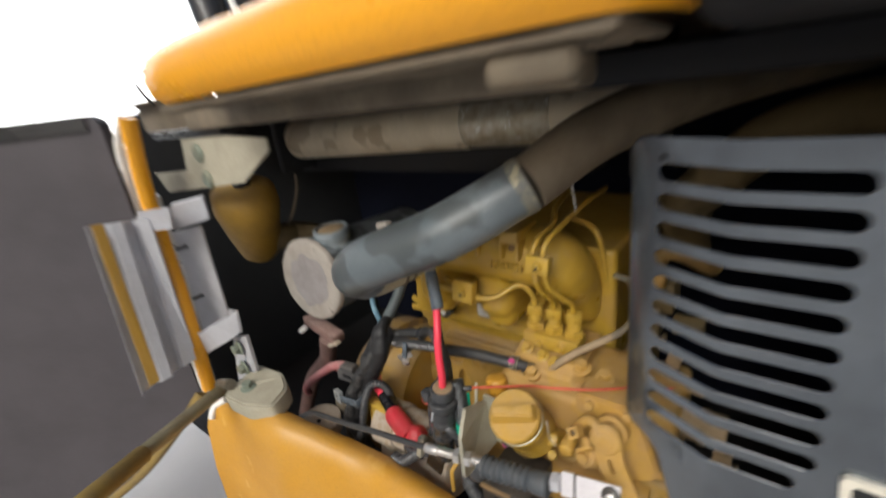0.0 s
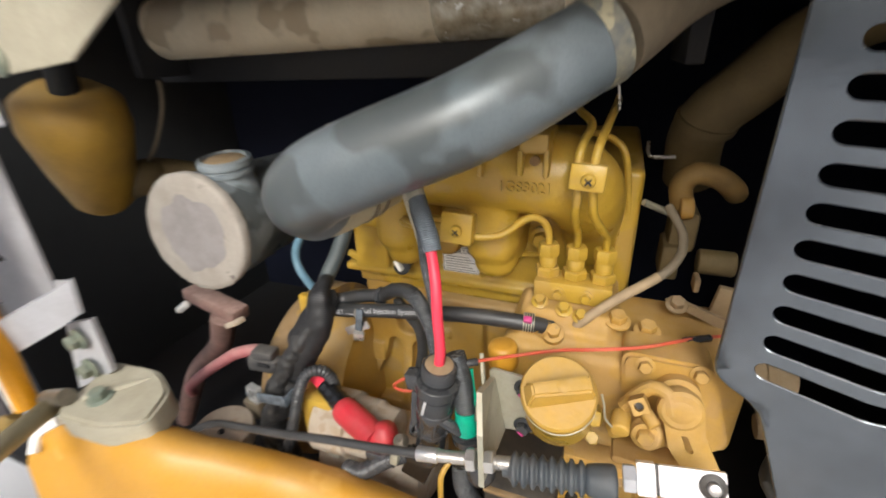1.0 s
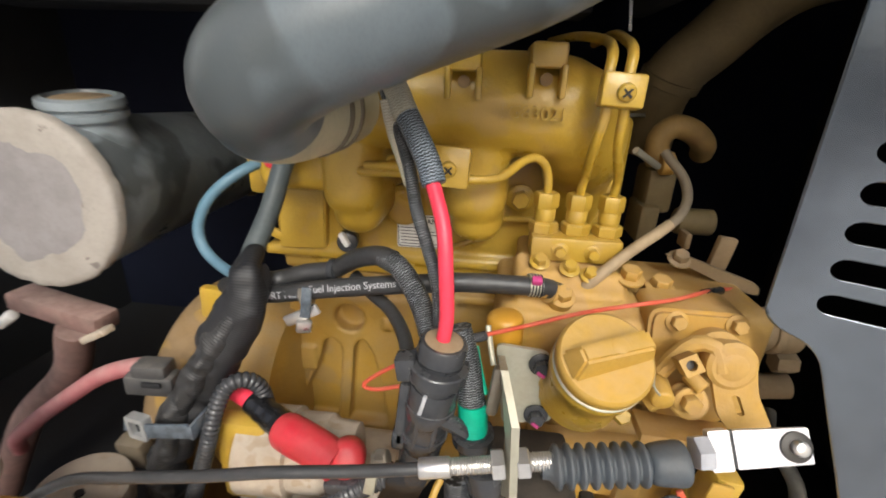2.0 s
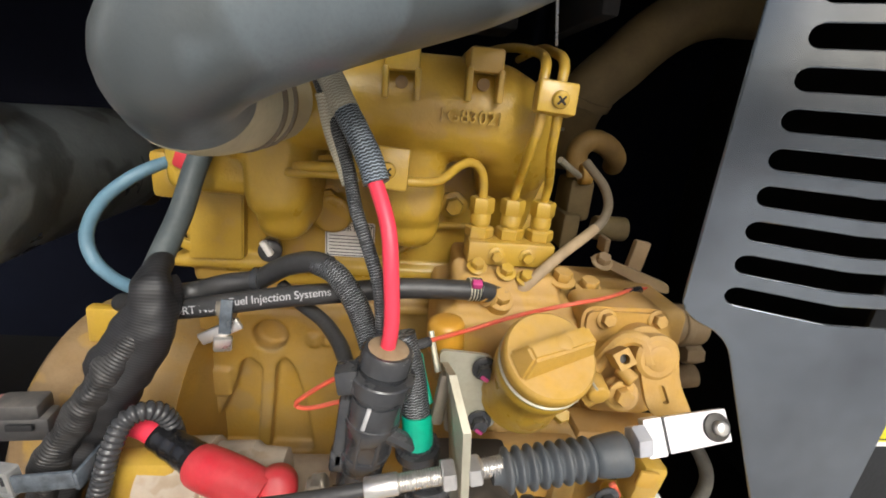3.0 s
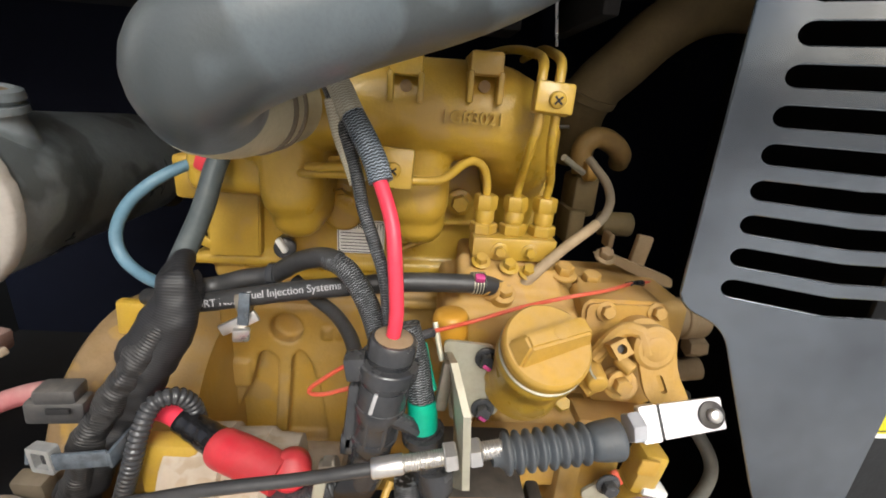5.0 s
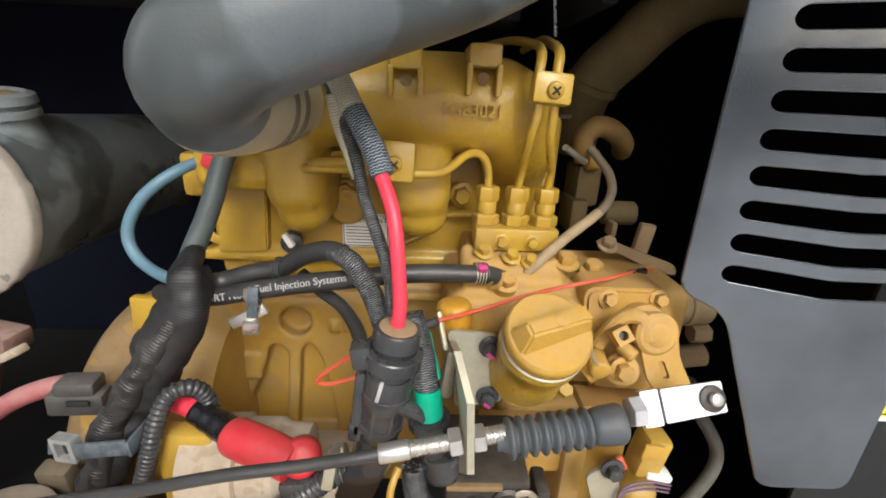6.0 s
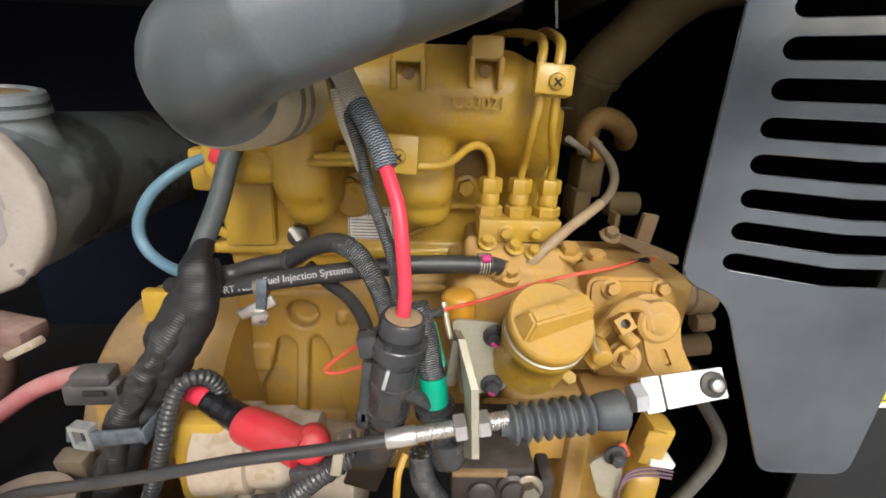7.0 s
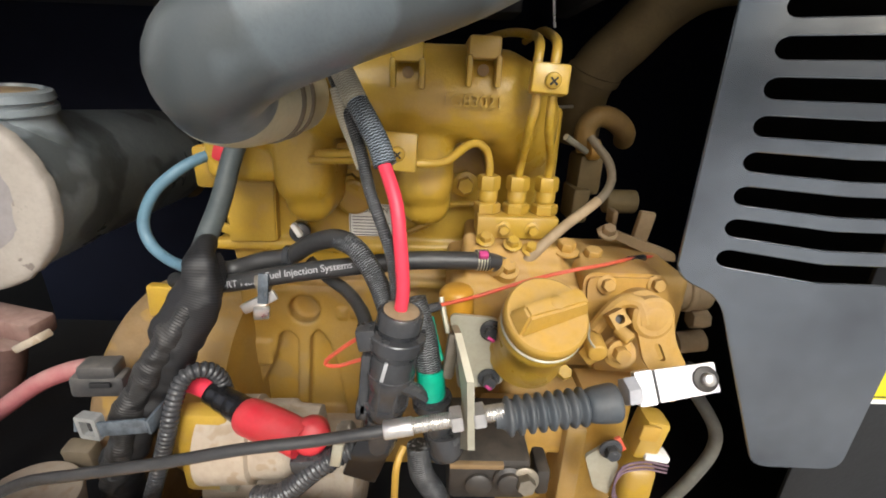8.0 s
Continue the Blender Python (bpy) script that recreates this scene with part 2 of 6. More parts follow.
    "strut": material("grey_strut_tube", srgb(150, 142, 116), srgb(112, 100, 70), rough=0.5, metal=0.3, scale=25),
    "white": material("white_label_film", (0.84, 0.83, 0.80, 1), (0.66, 0.62, 0.55, 1), rough=0.5, scale=60, mix=0.4),
    "print": material("white_print", (0.42, 0.42, 0.43, 1), rough=0.6),
    "bellows": material("dusty_bellows_rubber", srgb(58, 65, 72), srgb(76, 83, 89), rough=0.5, scale=40, mix=0.7, dust=srgb(110, 102, 92), dust_amount=0.3),
    "plug": material("dusty_plug_plastic", srgb(54, 55, 59), srgb(44, 45, 48), rough=0.4, scale=50, mix=0.6, dust=srgb(122, 116, 108), dust_amount=0.5),
    "worn_cuff": material("worn_hose_cuff", srgb(96, 98, 96), srgb(140, 134, 112), rough=0.5, scale=55, mix=1.0, patch=srgb(168, 160, 132), patch_scale=60, patch_level=0.53),
    "ink": material("black_print", (0.03, 0.03, 0.03, 1), rough=0.6),
    "warn": material("yellow_sticker", (0.78, 0.68, 0.02, 1), rough=0.4),
    "magenta": material("magenta_paint_mark", (0.50, 0.05, 0.20, 1), rough=0.5),
    "ground": material("pale_concrete_ground", (0.48, 0.475, 0.47, 1), (0.40, 0.395, 0.39, 1), rough=0.85, scale=1.5, mix=0.6),
    "dusty_black": material("grimy_black_casting", (0.016, 0.015, 0.015, 1), (0.035, 0.031, 0.027, 1), rough=0.4, scale=40, mix=0.8, dust=(0.13, 0.105, 0.08, 1), dust_amount=0.35, spots=(0.20, 0.18, 0.16, 1), spot_scale=130, spot_level=0.74),
    "tape": material("glossy_black_tape", (0.008, 0.008, 0.009, 1), (0.016, 0.016, 0.017, 1), rough=0.12, scale=60, grain=200),
    "mauve": material("mauve_wire", (0.16, 0.10, 0.13, 1), rough=0.5),
    "teal_zinc": material("aged_zinc_bolt", srgb(120, 130, 118), srgb(140, 132, 108), rough=0.55, metal=0.3, scale=50),
    "sleeve_yellow": material("faded_yellow_sleeve", (0.26, 0.17, 0.04, 1), (0.16, 0.12, 0.06, 1), rough=0.7, scale=30, mix=0.8),
    "tan": material("tan_dusty_hose", (0.34, 0.25, 0.15, 1), (0.24, 0.17, 0.10, 1), rough=0.75, scale=50, mix=0.7),
    "bar_worn": material("rubbed_cross_tube", srgb(205, 196, 176), srgb(150, 136, 112), rough=0.22, metal=0.3, scale=60, mix=0.9, spots=srgb(238, 234, 226), spot_scale=70, spot_level=0.62),
    "block": material("dusty_block_paint", (0.45, 0.255, 0.028, 1), (0.34, 0.20, 0.04, 1), rough=0.45, scale=18, mix=0.7, dust=(0.38, 0.275, 0.15, 1), dust_amount=0.75, patch=(0.35, 0.215, 0.075, 1), patch_scale=14, patch_level=0.52, grain=420, bump=0.25, lump=2.0, spots=(0.16, 0.09, 0.04, 1), spot_scale=48, spot_level=0.70),
    "glass": material("dark_cab_trim", (0.02, 0.021, 0.023, 1), (0.04, 0.04, 0.042, 1), rough=0.3, scale=8),
}


# ---- mesh helpers ----
def finish(bm, name, mat, smooth=True, angle=35):
    bmesh.ops.recalc_face_normals(bm, faces=bm.faces)
    me = bpy.data.meshes.new(name)
    bm.to_mesh(me)
    bm.free()
    me.materials.append(M[mat])
    if smooth:
        me.shade_smooth()
        me.set_sharp_from_angle(angle=radians(angle))
    return me


def part(name, bm, mat, parent=None, label="", smooth=True, angle=35, cast=0.0, soften=3):
    """One mesh object under a thing or a part. cast: voxel size that melts a casting's pieces into one skin."""
    ob = new(name, finish(bm, name, mat, smooth, angle))
    if cast:
        r = ob.modifiers.new("skin", "REMESH")
        r.mode, r.voxel_size, r.use_smooth_shade = "VOXEL", cast, True
        s = ob.modifiers.new("soften", "SMOOTH")
        s.factor, s.iterations = 0.6, soften
    if parent:
        ob.parent = parent
    if label:
        tagged(ob, label)
    return ob


def thing(name, label, category, at=(0, 0, 0), group="", kind=""):
    ob = new(name)
    ob.empty_display_size = 0.03
    tagged(ob, label, category, group, kind)
    return ob


def solid(name, bm, mat, label, category, group="", kind="", **kw):
    return tagged(part(name, bm, mat, None, label, **kw), label, category, group, kind)


def frame_of(axis, hint=(0, 0, 1)):
    z = Vector(axis).normalized()
    h = Vector(hint)
    if abs(z.dot(h)) > 0.95:
        h = Vector((1, 0, 0))
    x = h.cross(z).normalized()
    return Matrix((x, z.cross(x), z)).transposed()


def box(bm, centre, size, rot=(0, 0, 0), bevel=0.0, seg=2):
    m = pose(*centre, *rot) @ Matrix.Diagonal((*size, 1))
    verts = bmesh.ops.create_cube(bm, size=1.0, matrix=m)["verts"]
    if bevel:
        edges = list({e for v in verts for e in v.link_edges})
        bmesh.ops.bevel(bm, geom=edges, offset=bevel, segments=seg, affect="EDGES", profile=0.5)
    return bm


def slab(bm, lo, hi, bevel=0.0, seg=2):
    c = [(a + b) / 2 for a, b in zip(lo, hi)]
    return box(bm, c, [b - a for a, b in zip(lo, hi)], bevel=bevel, seg=seg)


def lathe(bm, base, axis, profile, seg=32, hint=(0, 0, 1), turn=0.0):
    """Rings of (distance along the axis, radius), closed at both ends."""
    fr, base = frame_of(axis, hint), Vector(base)
    rings = []
    for h, r in profile:
        ring = []
        for k in range(seg):
            a = 2 * math.pi * k / seg + turn
            ring.append(bm.verts.new(base + fr @ Vector((r * math.cos(a), r * math.sin(a), h))))
        rings.append(ring)
    for a, b in zip(rings, rings[1:]):
        for k in range(seg):
            bm.faces.new((a[k], a[(k + 1) % seg], b[(k + 1) % seg], b[k]))
    bm.faces.new(rings[0][::-1])
    bm.faces.new(rings[-1])
    return bm


def rod(bm, p0, p1, r, seg=20, r2=None, edge=0.0):
    axis = Vector(p1) - Vector(p0)
    h, r2 = axis.length, r if r2 is None else r2
    prof = [(0, r), (h, r2)]
    if edge:
        prof = [(0, r - edge), (edge * 0.4, r - edge * 0.3), (edge, r), (h - edge, r2), (h - edge * 0.4, r2 - edge * 0.3), (h, r2 - edge)]
    return lathe(bm, p0, axis, prof, seg)


def hexnut(bm, base, axis, across, high, turn=0.3, hint=(0, 0, 1)):
    r = across / math.sqrt(3)
    return lathe(bm, base, axis, [(0, r * 0.93), (high * 0.1, r), (high * 0.86, r), (high, r * 0.9)], 6, hint, turn)


def hexbolt(bm, base, axis, across, flange=True):
    if flange:
        lathe(bm, base, axis, [(0, across * 0.85), (across * 0.12, across * 0.85), (across * 0.2, across * 0.7)], 18)
    hexnut(bm, Vector(base) + Vector(axis).normalized() * across * 0.15, axis, across, across * 0.6)
    return bm


def spline(points, step):
    """A smooth line through the points, sampled at about step metres."""
    p = [Vector(q) for q in points]
    p = [p[0] * 2 - p[1]] + p + [p[-1] * 2 - p[-2]]
    out = []
    for a, b, c, d in zip(p, p[1:], p[2:], p[3:]):
        n = max(2, int((c - b).length / step))
        for k in range(n):
            t = k / n
            out.append(0.5 * ((2 * b) + (c - a) * t + (2 * a - 5 * b + 4 * c - d) * t * t + (3 * b - a - 3 * c + d) * t ** 3))
    out.append(p[-2])
    return out


def tube(bm, points, radius, seg=14, step=0.006, flat=1.0):
    """A hose along a smooth line. radius: metres, or a function of (metres along, whole length)."""
    line = spline(points, step)
    length = [0.0]
    for a, b in zip(line, line[1:]):
        length.append(length[-1] + (b - a).length)
    uv = bm.loops.layers.uv.verify()
    side, rings = None, []
    for k, q in enumerate(line):
        d = (line[min(k + 1, len(line) - 1)] - line[max(k - 1, 0)]).normalized()
        side = frame_of(d).col[0] if side is None else (side - d * side.dot(d)).normalized()
        up = d.cross(side)
        r = radius(length[k], length[-1]) if callable(radius) else radius
        rings.append([bm.verts.new(q + (side * math.cos(2 * math.pi * j / seg) + up * math.sin(2 * math.pi * j / seg) * flat) * r) for j in range(seg)])
    for k, (a, b) in enumerate(zip(rings, rings[1:])):
        for j in range(seg):
            face = bm.faces.new((a[j], a[(j + 1) % seg], b[(j + 1) % seg], b[j]))
            for loop, (u, v) in zip(face.loops, ((j, k), (j + 1, k), (j + 1, k + 1), (j, k + 1))):
                loop[uv].uv = (u / seg, length[v])
    bm.faces.new(rings[0][::-1])
    bm.faces.new(rings[-1])
    return bm


def ribbed(r, pitch, depth):
    return lambda s, whole: r * (1 - depth * (0.5 + 0.5 * math.cos(2 * math.pi * s / pitch)) ** 2)


def plate(bm, outline, thick, at, x_axis, y_axis, holes=()):
    """A flat sheet: an outline in metres on two axes, with holes that go through it."""
    at, x_axis, y_axis = Vector(at), Vector(x_axis).normalized(), Vector(y_axis)
    y_axis = (y_axis - x_axis * y_axis.dot(x_axis)).normalized()
    n = x_axis.cross(y_axis)
    edges = []
    for loop in (outline, *holes):
        vs = [bm.verts.new(at + x_axis * u + y_axis * v) for u, v in loop]
        edges += [bm.edges.new((a, b)) for a, b in zip(vs, vs[1:] + vs[:1])]
    made = bmesh.ops.triangle_fill(bm, use_beauty=True, use_dissolve=False, edges=edges)
    faces = [g for g in made["geom"] if isinstance(g, bmesh.types.BMFace)]
    up = bmesh.ops.extrude_face_region(bm, geom=faces)
    bmesh.ops.translate(bm, vec=n * thick, verts=[g for g in up["geom"] if isinstance(g, bmesh.types.BMVert)])
    return bm


def crumple(bm, amount, scale, shift=0.0):
    bm.normal_update()
    for v in bm.verts:
        v.co += v.normal * amount * (noise.noise(v.co * scale + Vector((shift, 0, 0))) + 0.5 * noise.noise(v.co * scale * 2.3))
    return bm


def rounded(points, r, n=5):
    """An outline with its corners rounded off."""
    out, p = [], [Vector(q) for q in points]
    for k, q in enumerate(p):
        a, b = p[k - 1] - q, p[(k + 1) % len(p)] - q
        rr = min(r, a.length * 0.49, b.length * 0.49)
        s, e = q + a.normalized() * rr, q + b.normalized() * rr
        for j in range(n + 1):
            t = j / n
            out.append(tuple(s * (1 - t) ** 2 + q * 2 * t * (1 - t) + e * t * t))
    return out


def circle(u, v, r, n=16):
    return [(u + r * math.cos(2 * math.pi * k / n), v + r * math.sin(2 * math.pi * k / n)) for k in range(n)]


def letters(name, text, size, m, mat, parent, label="", deep=0.0004):
    cu = bpy.data.curves.new(name, "FONT")
    cu.body, cu.size, cu.extrude, cu.align_x, cu.align_y = text, size, deep, "CENTER", "CENTER"
    tmp = bpy.data.objects.new(name, cu)
    scene.collection.objects.link(tmp)
    me = bpy.data.meshes.new_from_object(tmp.evaluated_get(bpy.context.evaluated_depsgraph_get()))
    bpy.data.objects.remove(tmp)
    me.materials.clear()
    me.materials.append(M[mat])
    me.transform(m)
    ob = new(name, me)
    ob.parent = parent
    if label:
        tagged(ob, label)
    return ob


def B():
    return bmesh.new()

# ---- setting ----
def backdrop():
    # Emissive sheet: its glow stands in for the overexposed white sky.
    m = bpy.data.materials.new("glowing_white_sky")
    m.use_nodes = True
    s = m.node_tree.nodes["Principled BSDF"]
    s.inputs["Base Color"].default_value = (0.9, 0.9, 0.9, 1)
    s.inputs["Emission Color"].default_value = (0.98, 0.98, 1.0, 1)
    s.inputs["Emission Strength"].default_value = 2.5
    M["sky_glow"] = m
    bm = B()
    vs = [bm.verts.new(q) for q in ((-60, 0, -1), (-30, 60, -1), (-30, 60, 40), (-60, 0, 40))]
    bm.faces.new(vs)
    solid("backdrop", bm, "sky_glow", "glowing white sheet standing in for the overexposed sky", "backdrop", kind="structure", smooth=False)


backdrop()
solid("ground", slab(B(), (-40, -40, -0.05), (40, 40, 0.0)), "ground", "pale sunlit concrete yard around the machine", "ground", kind="structure", smooth=False)
# Unseen wall behind the viewpoint, added to set the grille's reflections.
solid("wall_mirrored", slab(B(), (-20.0, -16.3, 0.0), (12.0, -16.0, 2.6)), "mirrored_grey", "plain grey wall added out of view for the guard plate to mirror", "wall", kind="structure", smooth=False)
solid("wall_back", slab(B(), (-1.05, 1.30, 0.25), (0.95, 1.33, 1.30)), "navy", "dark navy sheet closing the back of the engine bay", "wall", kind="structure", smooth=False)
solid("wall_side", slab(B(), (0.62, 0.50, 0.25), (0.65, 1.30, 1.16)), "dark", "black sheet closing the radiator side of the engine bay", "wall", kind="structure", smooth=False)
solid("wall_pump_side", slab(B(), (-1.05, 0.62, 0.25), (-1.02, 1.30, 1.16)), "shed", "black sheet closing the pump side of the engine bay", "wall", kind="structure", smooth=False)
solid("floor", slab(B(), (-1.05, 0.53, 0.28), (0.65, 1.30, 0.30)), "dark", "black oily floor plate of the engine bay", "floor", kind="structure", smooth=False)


def front_frame():
    f = thing("side_panel", "dark grey sheet panel beside the grille, with a yellow sticker", "panel", kind="structure")
    part("sheet", slab(B(), (0.33, 0.60, 0.30), (0.66, 0.604, 1.10), 0.001), "guard_dark", f)
    part("sticker", plate(B(), rounded([(0, 0), (0.11, 0), (0.11, 0.030), (0, 0.030)], 0.002), 0.0006, (0.334, 0.5985, 0.664), (1, 0, 0), (0, 0, 1)), "warn", f, "yellow warning sticker")
    part("sticker_top", plate(B(), rounded([(0, 0), (0.11, 0), (0.11, 0.014), (0, 0.014)], 0.002), 0.0006, (0.334, 0.5985, 0.702), (1, 0, 0), (0, 0, 1)), "warn", f, "yellow upper sticker band")
    part("sticker_line", slab(B(), (0.336, 0.5972, 0.6665), (0.442, 0.5976, 0.6677)), "ink", f, "thin black sticker line", smooth=False)
    part("sticker_line", slab(B(), (0.336, 0.5978, 0.6985), (0.442, 0.5982, 0.6997)), "ink", f, "thin black sticker line", smooth=False)
    part("sticker_margin", plate(B(), rounded([(0, 0), (0.114, 0), (0.114, 0.060), (0, 0.060)], 0.002), 0.0005, (0.332, 0.5997, 0.658), (1, 0, 0), (0, 0, 1)), "white", f, "white sticker margin")


front_frame()


def hood():
    h = thing("hood", "yellow engine hood with a rounded rim, dusty underneath", "hood")
    bm = B()
    prof = [(0.0, 0.0), (-0.009, 0.009), (-0.0135, 0.026), (-0.006, 0.0465), (0.015, 0.0615), (0.075, 0.0735), (0.57, 0.10), (0.57, 0.096), (0.075, 0.0698), (0.0165, 0.0555), (0.0, 0.041), (-0.006, 0.0255), (-0.003, 0.0105), (0.003, 0.003)]
    stations = [(-0.355, 0.075, 0.004, 0.55), (-0.346, 0.045, 0.002, 0.7), (-0.325, 0.018, 0.0, 0.88), (-0.295, 0.004, 0, 1), (-0.235, 0, 0, 1), (0.155, 0.0, 0, 1), (0.188, 0.004, 0, 1), (0.203, 0.015, 0.0, 0.9), (0.211, 0.038, 0.0, 0.8), (0.215, 0.075, 0.0, 0.6)]
    rings = [[bm.verts.new((x, 0.428 + dy + py, 1.144 + dz + pz * k)) for py, pz in prof] for x, dy, dz, k in stations]
    for a, b in zip(rings, rings[1:]):
        for k in range(len(prof)):
            bm.faces.new((a[k], a[(k + 1) % len(prof)], b[(k + 1) % len(prof)], b[k]))
    bm.faces.new(rings[0])
    bm.faces.new(rings[-1][::-1])
    part("rim", bm, "hood", h, "bright yellow painted rim", angle=60)
    part("inner_sheet", slab(B(), (-0.555, 0.535, 1.165), (0.205, 1.31, 1.17)), "frame", h, "dusty brown underside sheet, widened to block the sky", smooth=False)
    # Hidden roof piece, added only to stop skylight entering the left of the bay.
    part("sky_block_sheet", slab(B(), (-1.05, 0.66, 1.160), (-0.555, 1.31, 1.166)), "frame", h, "dusty brown underside sheet, widened to block the sky", smooth=False)
    bm = slab(B(), (-0.50, 0.535, 1.110), (0.14, 0.575, 1.140), 0.006)
    part("edge_channel", bm, "frame", h, "dusty steel channel behind the rim")
    part("corner_brace", slab(B(), (-0.700, 0.546, 1.1135), (-0.420, 0.553, 1.168), 0.002), "frame", h, "dusty brown corner brace")
    part("brace_fold", slab(B(), (-0.700, 0.520, 1.160), (-0.350, 0.548, 1.165), 0.0015), "frame", h, "dusty brown folded flange")
    part("under_lip", slab(B(), (-0.32, 0.434, 1.136), (0.195, 0.545, 1.1425), 0.002), "frame", h, "dusty brown folded lip")
    for y in (0.447, 0.492):
        part("seam_rib", slab(B(), (-0.31, y, 1.133), (0.185, y + 0.004, 1.137), 0.001), "frame", h, "dusty seam rib")
    bm = slab(B(), (-0.52, 0.64, 1.105), (0.50, 0.68, 1.135), 0.006)
    part("rear_channel", bm, "dark", h, "black inner channel")
    part("loop_wire", tube(B(), [(-0.363, 0.447, 1.148), (-0.346, 0.432, 1.162), (-0.353, 0.432, 1.177), (-0.304, 0.432, 1.186), (-0.254, 0.440, 1.186)], 0.0017, 6), "black", h, "thin black wire loop")
    part("pad", slab(B(), (0.116, 0.440, 1.116), (0.172, 0.464, 1.138), 0.008, 3), "frame", h, "grey rubber stop pad")
    return h


hood()


def cowl():
    k = thing("cowl", "dark cowl over the radiator side, beside the hood", "cowl", kind="structure")
    part("shell", slab(B(), (0.21, 0.505, 1.135), (1.0, 1.31, 1.34), 0.02, 3), "dark", k)
    part("visor", slab(B(), (0.235, 0.42, 1.150), (1.0, 0.507, 1.335), 0.02, 3), "dark", k)
    # Unseen overhang, added to keep sky and sun off the upper grille.
    part("added_overhang", slab(B(), (0.25, 0.17, 1.325), (1.0, 0.52, 1.42), 0.02, 3), "dark", k)
    part("lip", tube(B(), [(0.24, 0.415, 1.235), (0.5, 0.415, 1.245), (1.0, 0.415, 1.25)], 0.010, 10), "frame", k, "dusty grey lip")


cowl()


def cab_above():
    c = thing("cab_post", "black cab post with a pale seal, behind the hood", "post")
    part("post", rod(B(), (-0.709, 0.750, 1.252), (-0.750, 0.750, 1.425), 0.035, 12), "glass", c)
    part("seal", rod(B(), (-0.597, 0.740, 1.257), (-0.638, 0.740, 1.397), 0.007, 8), "white", c, "pale edge seal")
    solid("counterweight_top", box(B(), Vector((-0.615, 0.950, 1.372)) - Vector((0, 0, 0.06)), (0.55, 0.3, 0.24), (0, -4, 0), 0.05, 4), "glass", "dark grey rounded cover above the hood", "cover")


cab_above()

# cross tube and black channel under it
ct = thing("cross_tube", "dusty cream cross tube with flaking paint", "tube")
part("tube", rod(B(), (-0.55, 0.775, 1.062), (0.12, 0.82, 1.073), 0.040, 32), "bar", ct)
part("end_plate", slab(B(), (0.12, 0.74, 1.00), (0.137, 0.90, 1.165), 0.003), "dark", ct, "black end plate")
part("end_plate", slab(B(), (-0.565, 0.72, 1.00), (-0.548, 0.83, 1.13), 0.003), "dark", ct, "black end plate")
part("worn_band", lathe(B(), (-0.135, 0.8027, 1.0688), (0.97, 0.065, 0.016), [(0, 0.040), (0.001, 0.0404), (0.14, 0.0404), (0.141, 0.040)], 32), "bar_worn", ct, "rubbed shiny patch")
solid("channel_beam", slab(B(), (-0.62, 0.80, 0.990), (0.06, 0.86, 1.030), 0.004), "dark", "black steel channel under the cross tube", "beam")


def grille():
    g = thing("grille_guard", "grey powder-coated guard plate with long rounded slots", "grille")
    FX, FY = 0.239, 0.557
    edge = rounded([(0.1595, 1.068), (0.375, 1.068), (0.375, 0.792), (0.3165, 0.785), (0.3165, 0.628), (0.2425, 0.628), (0.192, 0.772), (0.1615, 0.782)], 0.014, 6)
    slots = []
    for k in range(11):
        z = 0.8035 + 0.0237 * k
        x0, x1, r = 0.1832, 0.307 - (0.010 if k == 0 else 0), 0.0067
        s = [(x0 + r + r * math.cos(a), z + r * math.sin(a)) for a in [math.pi / 2 + math.pi * j / 8 for j in range(9)]]
        s += [(x1 - r + r * math.cos(a), z + r * math.sin(a)) for a in [-math.pi / 2 + math.pi * j / 8 for j in range(9)]]
        slots.append(s)
    bm = plate(B(), edge, 0.0022, (0, 0, 0), (1, 0, 0), (0, 0, 1), slots)
    bmesh.ops.bevel(bm, geom=[e for e in bm.edges if len(e.link_faces) == 2 and e.calc_face_angle(0) > 1.0], offset=0.0007, segments=1, affect="EDGES")
    for cut in (FX - 0.003, FX, FX + 0.003):
        bmesh.ops.bisect_plane(bm, geom=list(bm.verts) + list(bm.edges) + list(bm.faces), plane_co=(cut, 0, 0), plane_no=(1, 0, 0))
    for v in bm.verts:
        x, y = v.co.x, v.co.y
        s = x - FX
        if s < -0.0031:
            v.co.x, v.co.y = FX + s * 0.985 - y * 0.44, FY - s * 0.49 + y
        elif s < 0.0031:
            v.co.y = FY + y + max(-s, 0) * 0.3 + (0.0006 if s < 0.002 else 0)
        else:
            v.co.y = FY + y - 0.03 * s
    part("plate", bm, "grille", g, angle=20)
    pull = part("pull_handle", plate(B(), rounded([(0.320, 0.832), (0.368, 0.830), (0.368, 0.797), (0.323, 0.798)], 0.008), 0.006, (0, 0.5530, 0), (1, 0, 0), (0, 0, 1), [rounded([(0.3265, 0.8255), (0.362, 0.824), (0.362, 0.803), (0.3285, 0.804)], 0.005)]), "pale_enamel", g, "cream rounded pull handle frame")
    # Flat dark plate, slightly proud; its colour stands for the hollow's shade.
    part("recess_shade", slab(B(), (0.325, 0.5515, 0.801), (0.364, 0.5530, 0.827), 0.001), "guard_dark", pull, "dark plate painted as the shaded handle recess")
    part("screw_hole", rod(B(), (0.188, 0.5795, 1.052), (0.188, 0.5835, 1.0525), 0.003, 10), "dark", g)
    return g


grille()


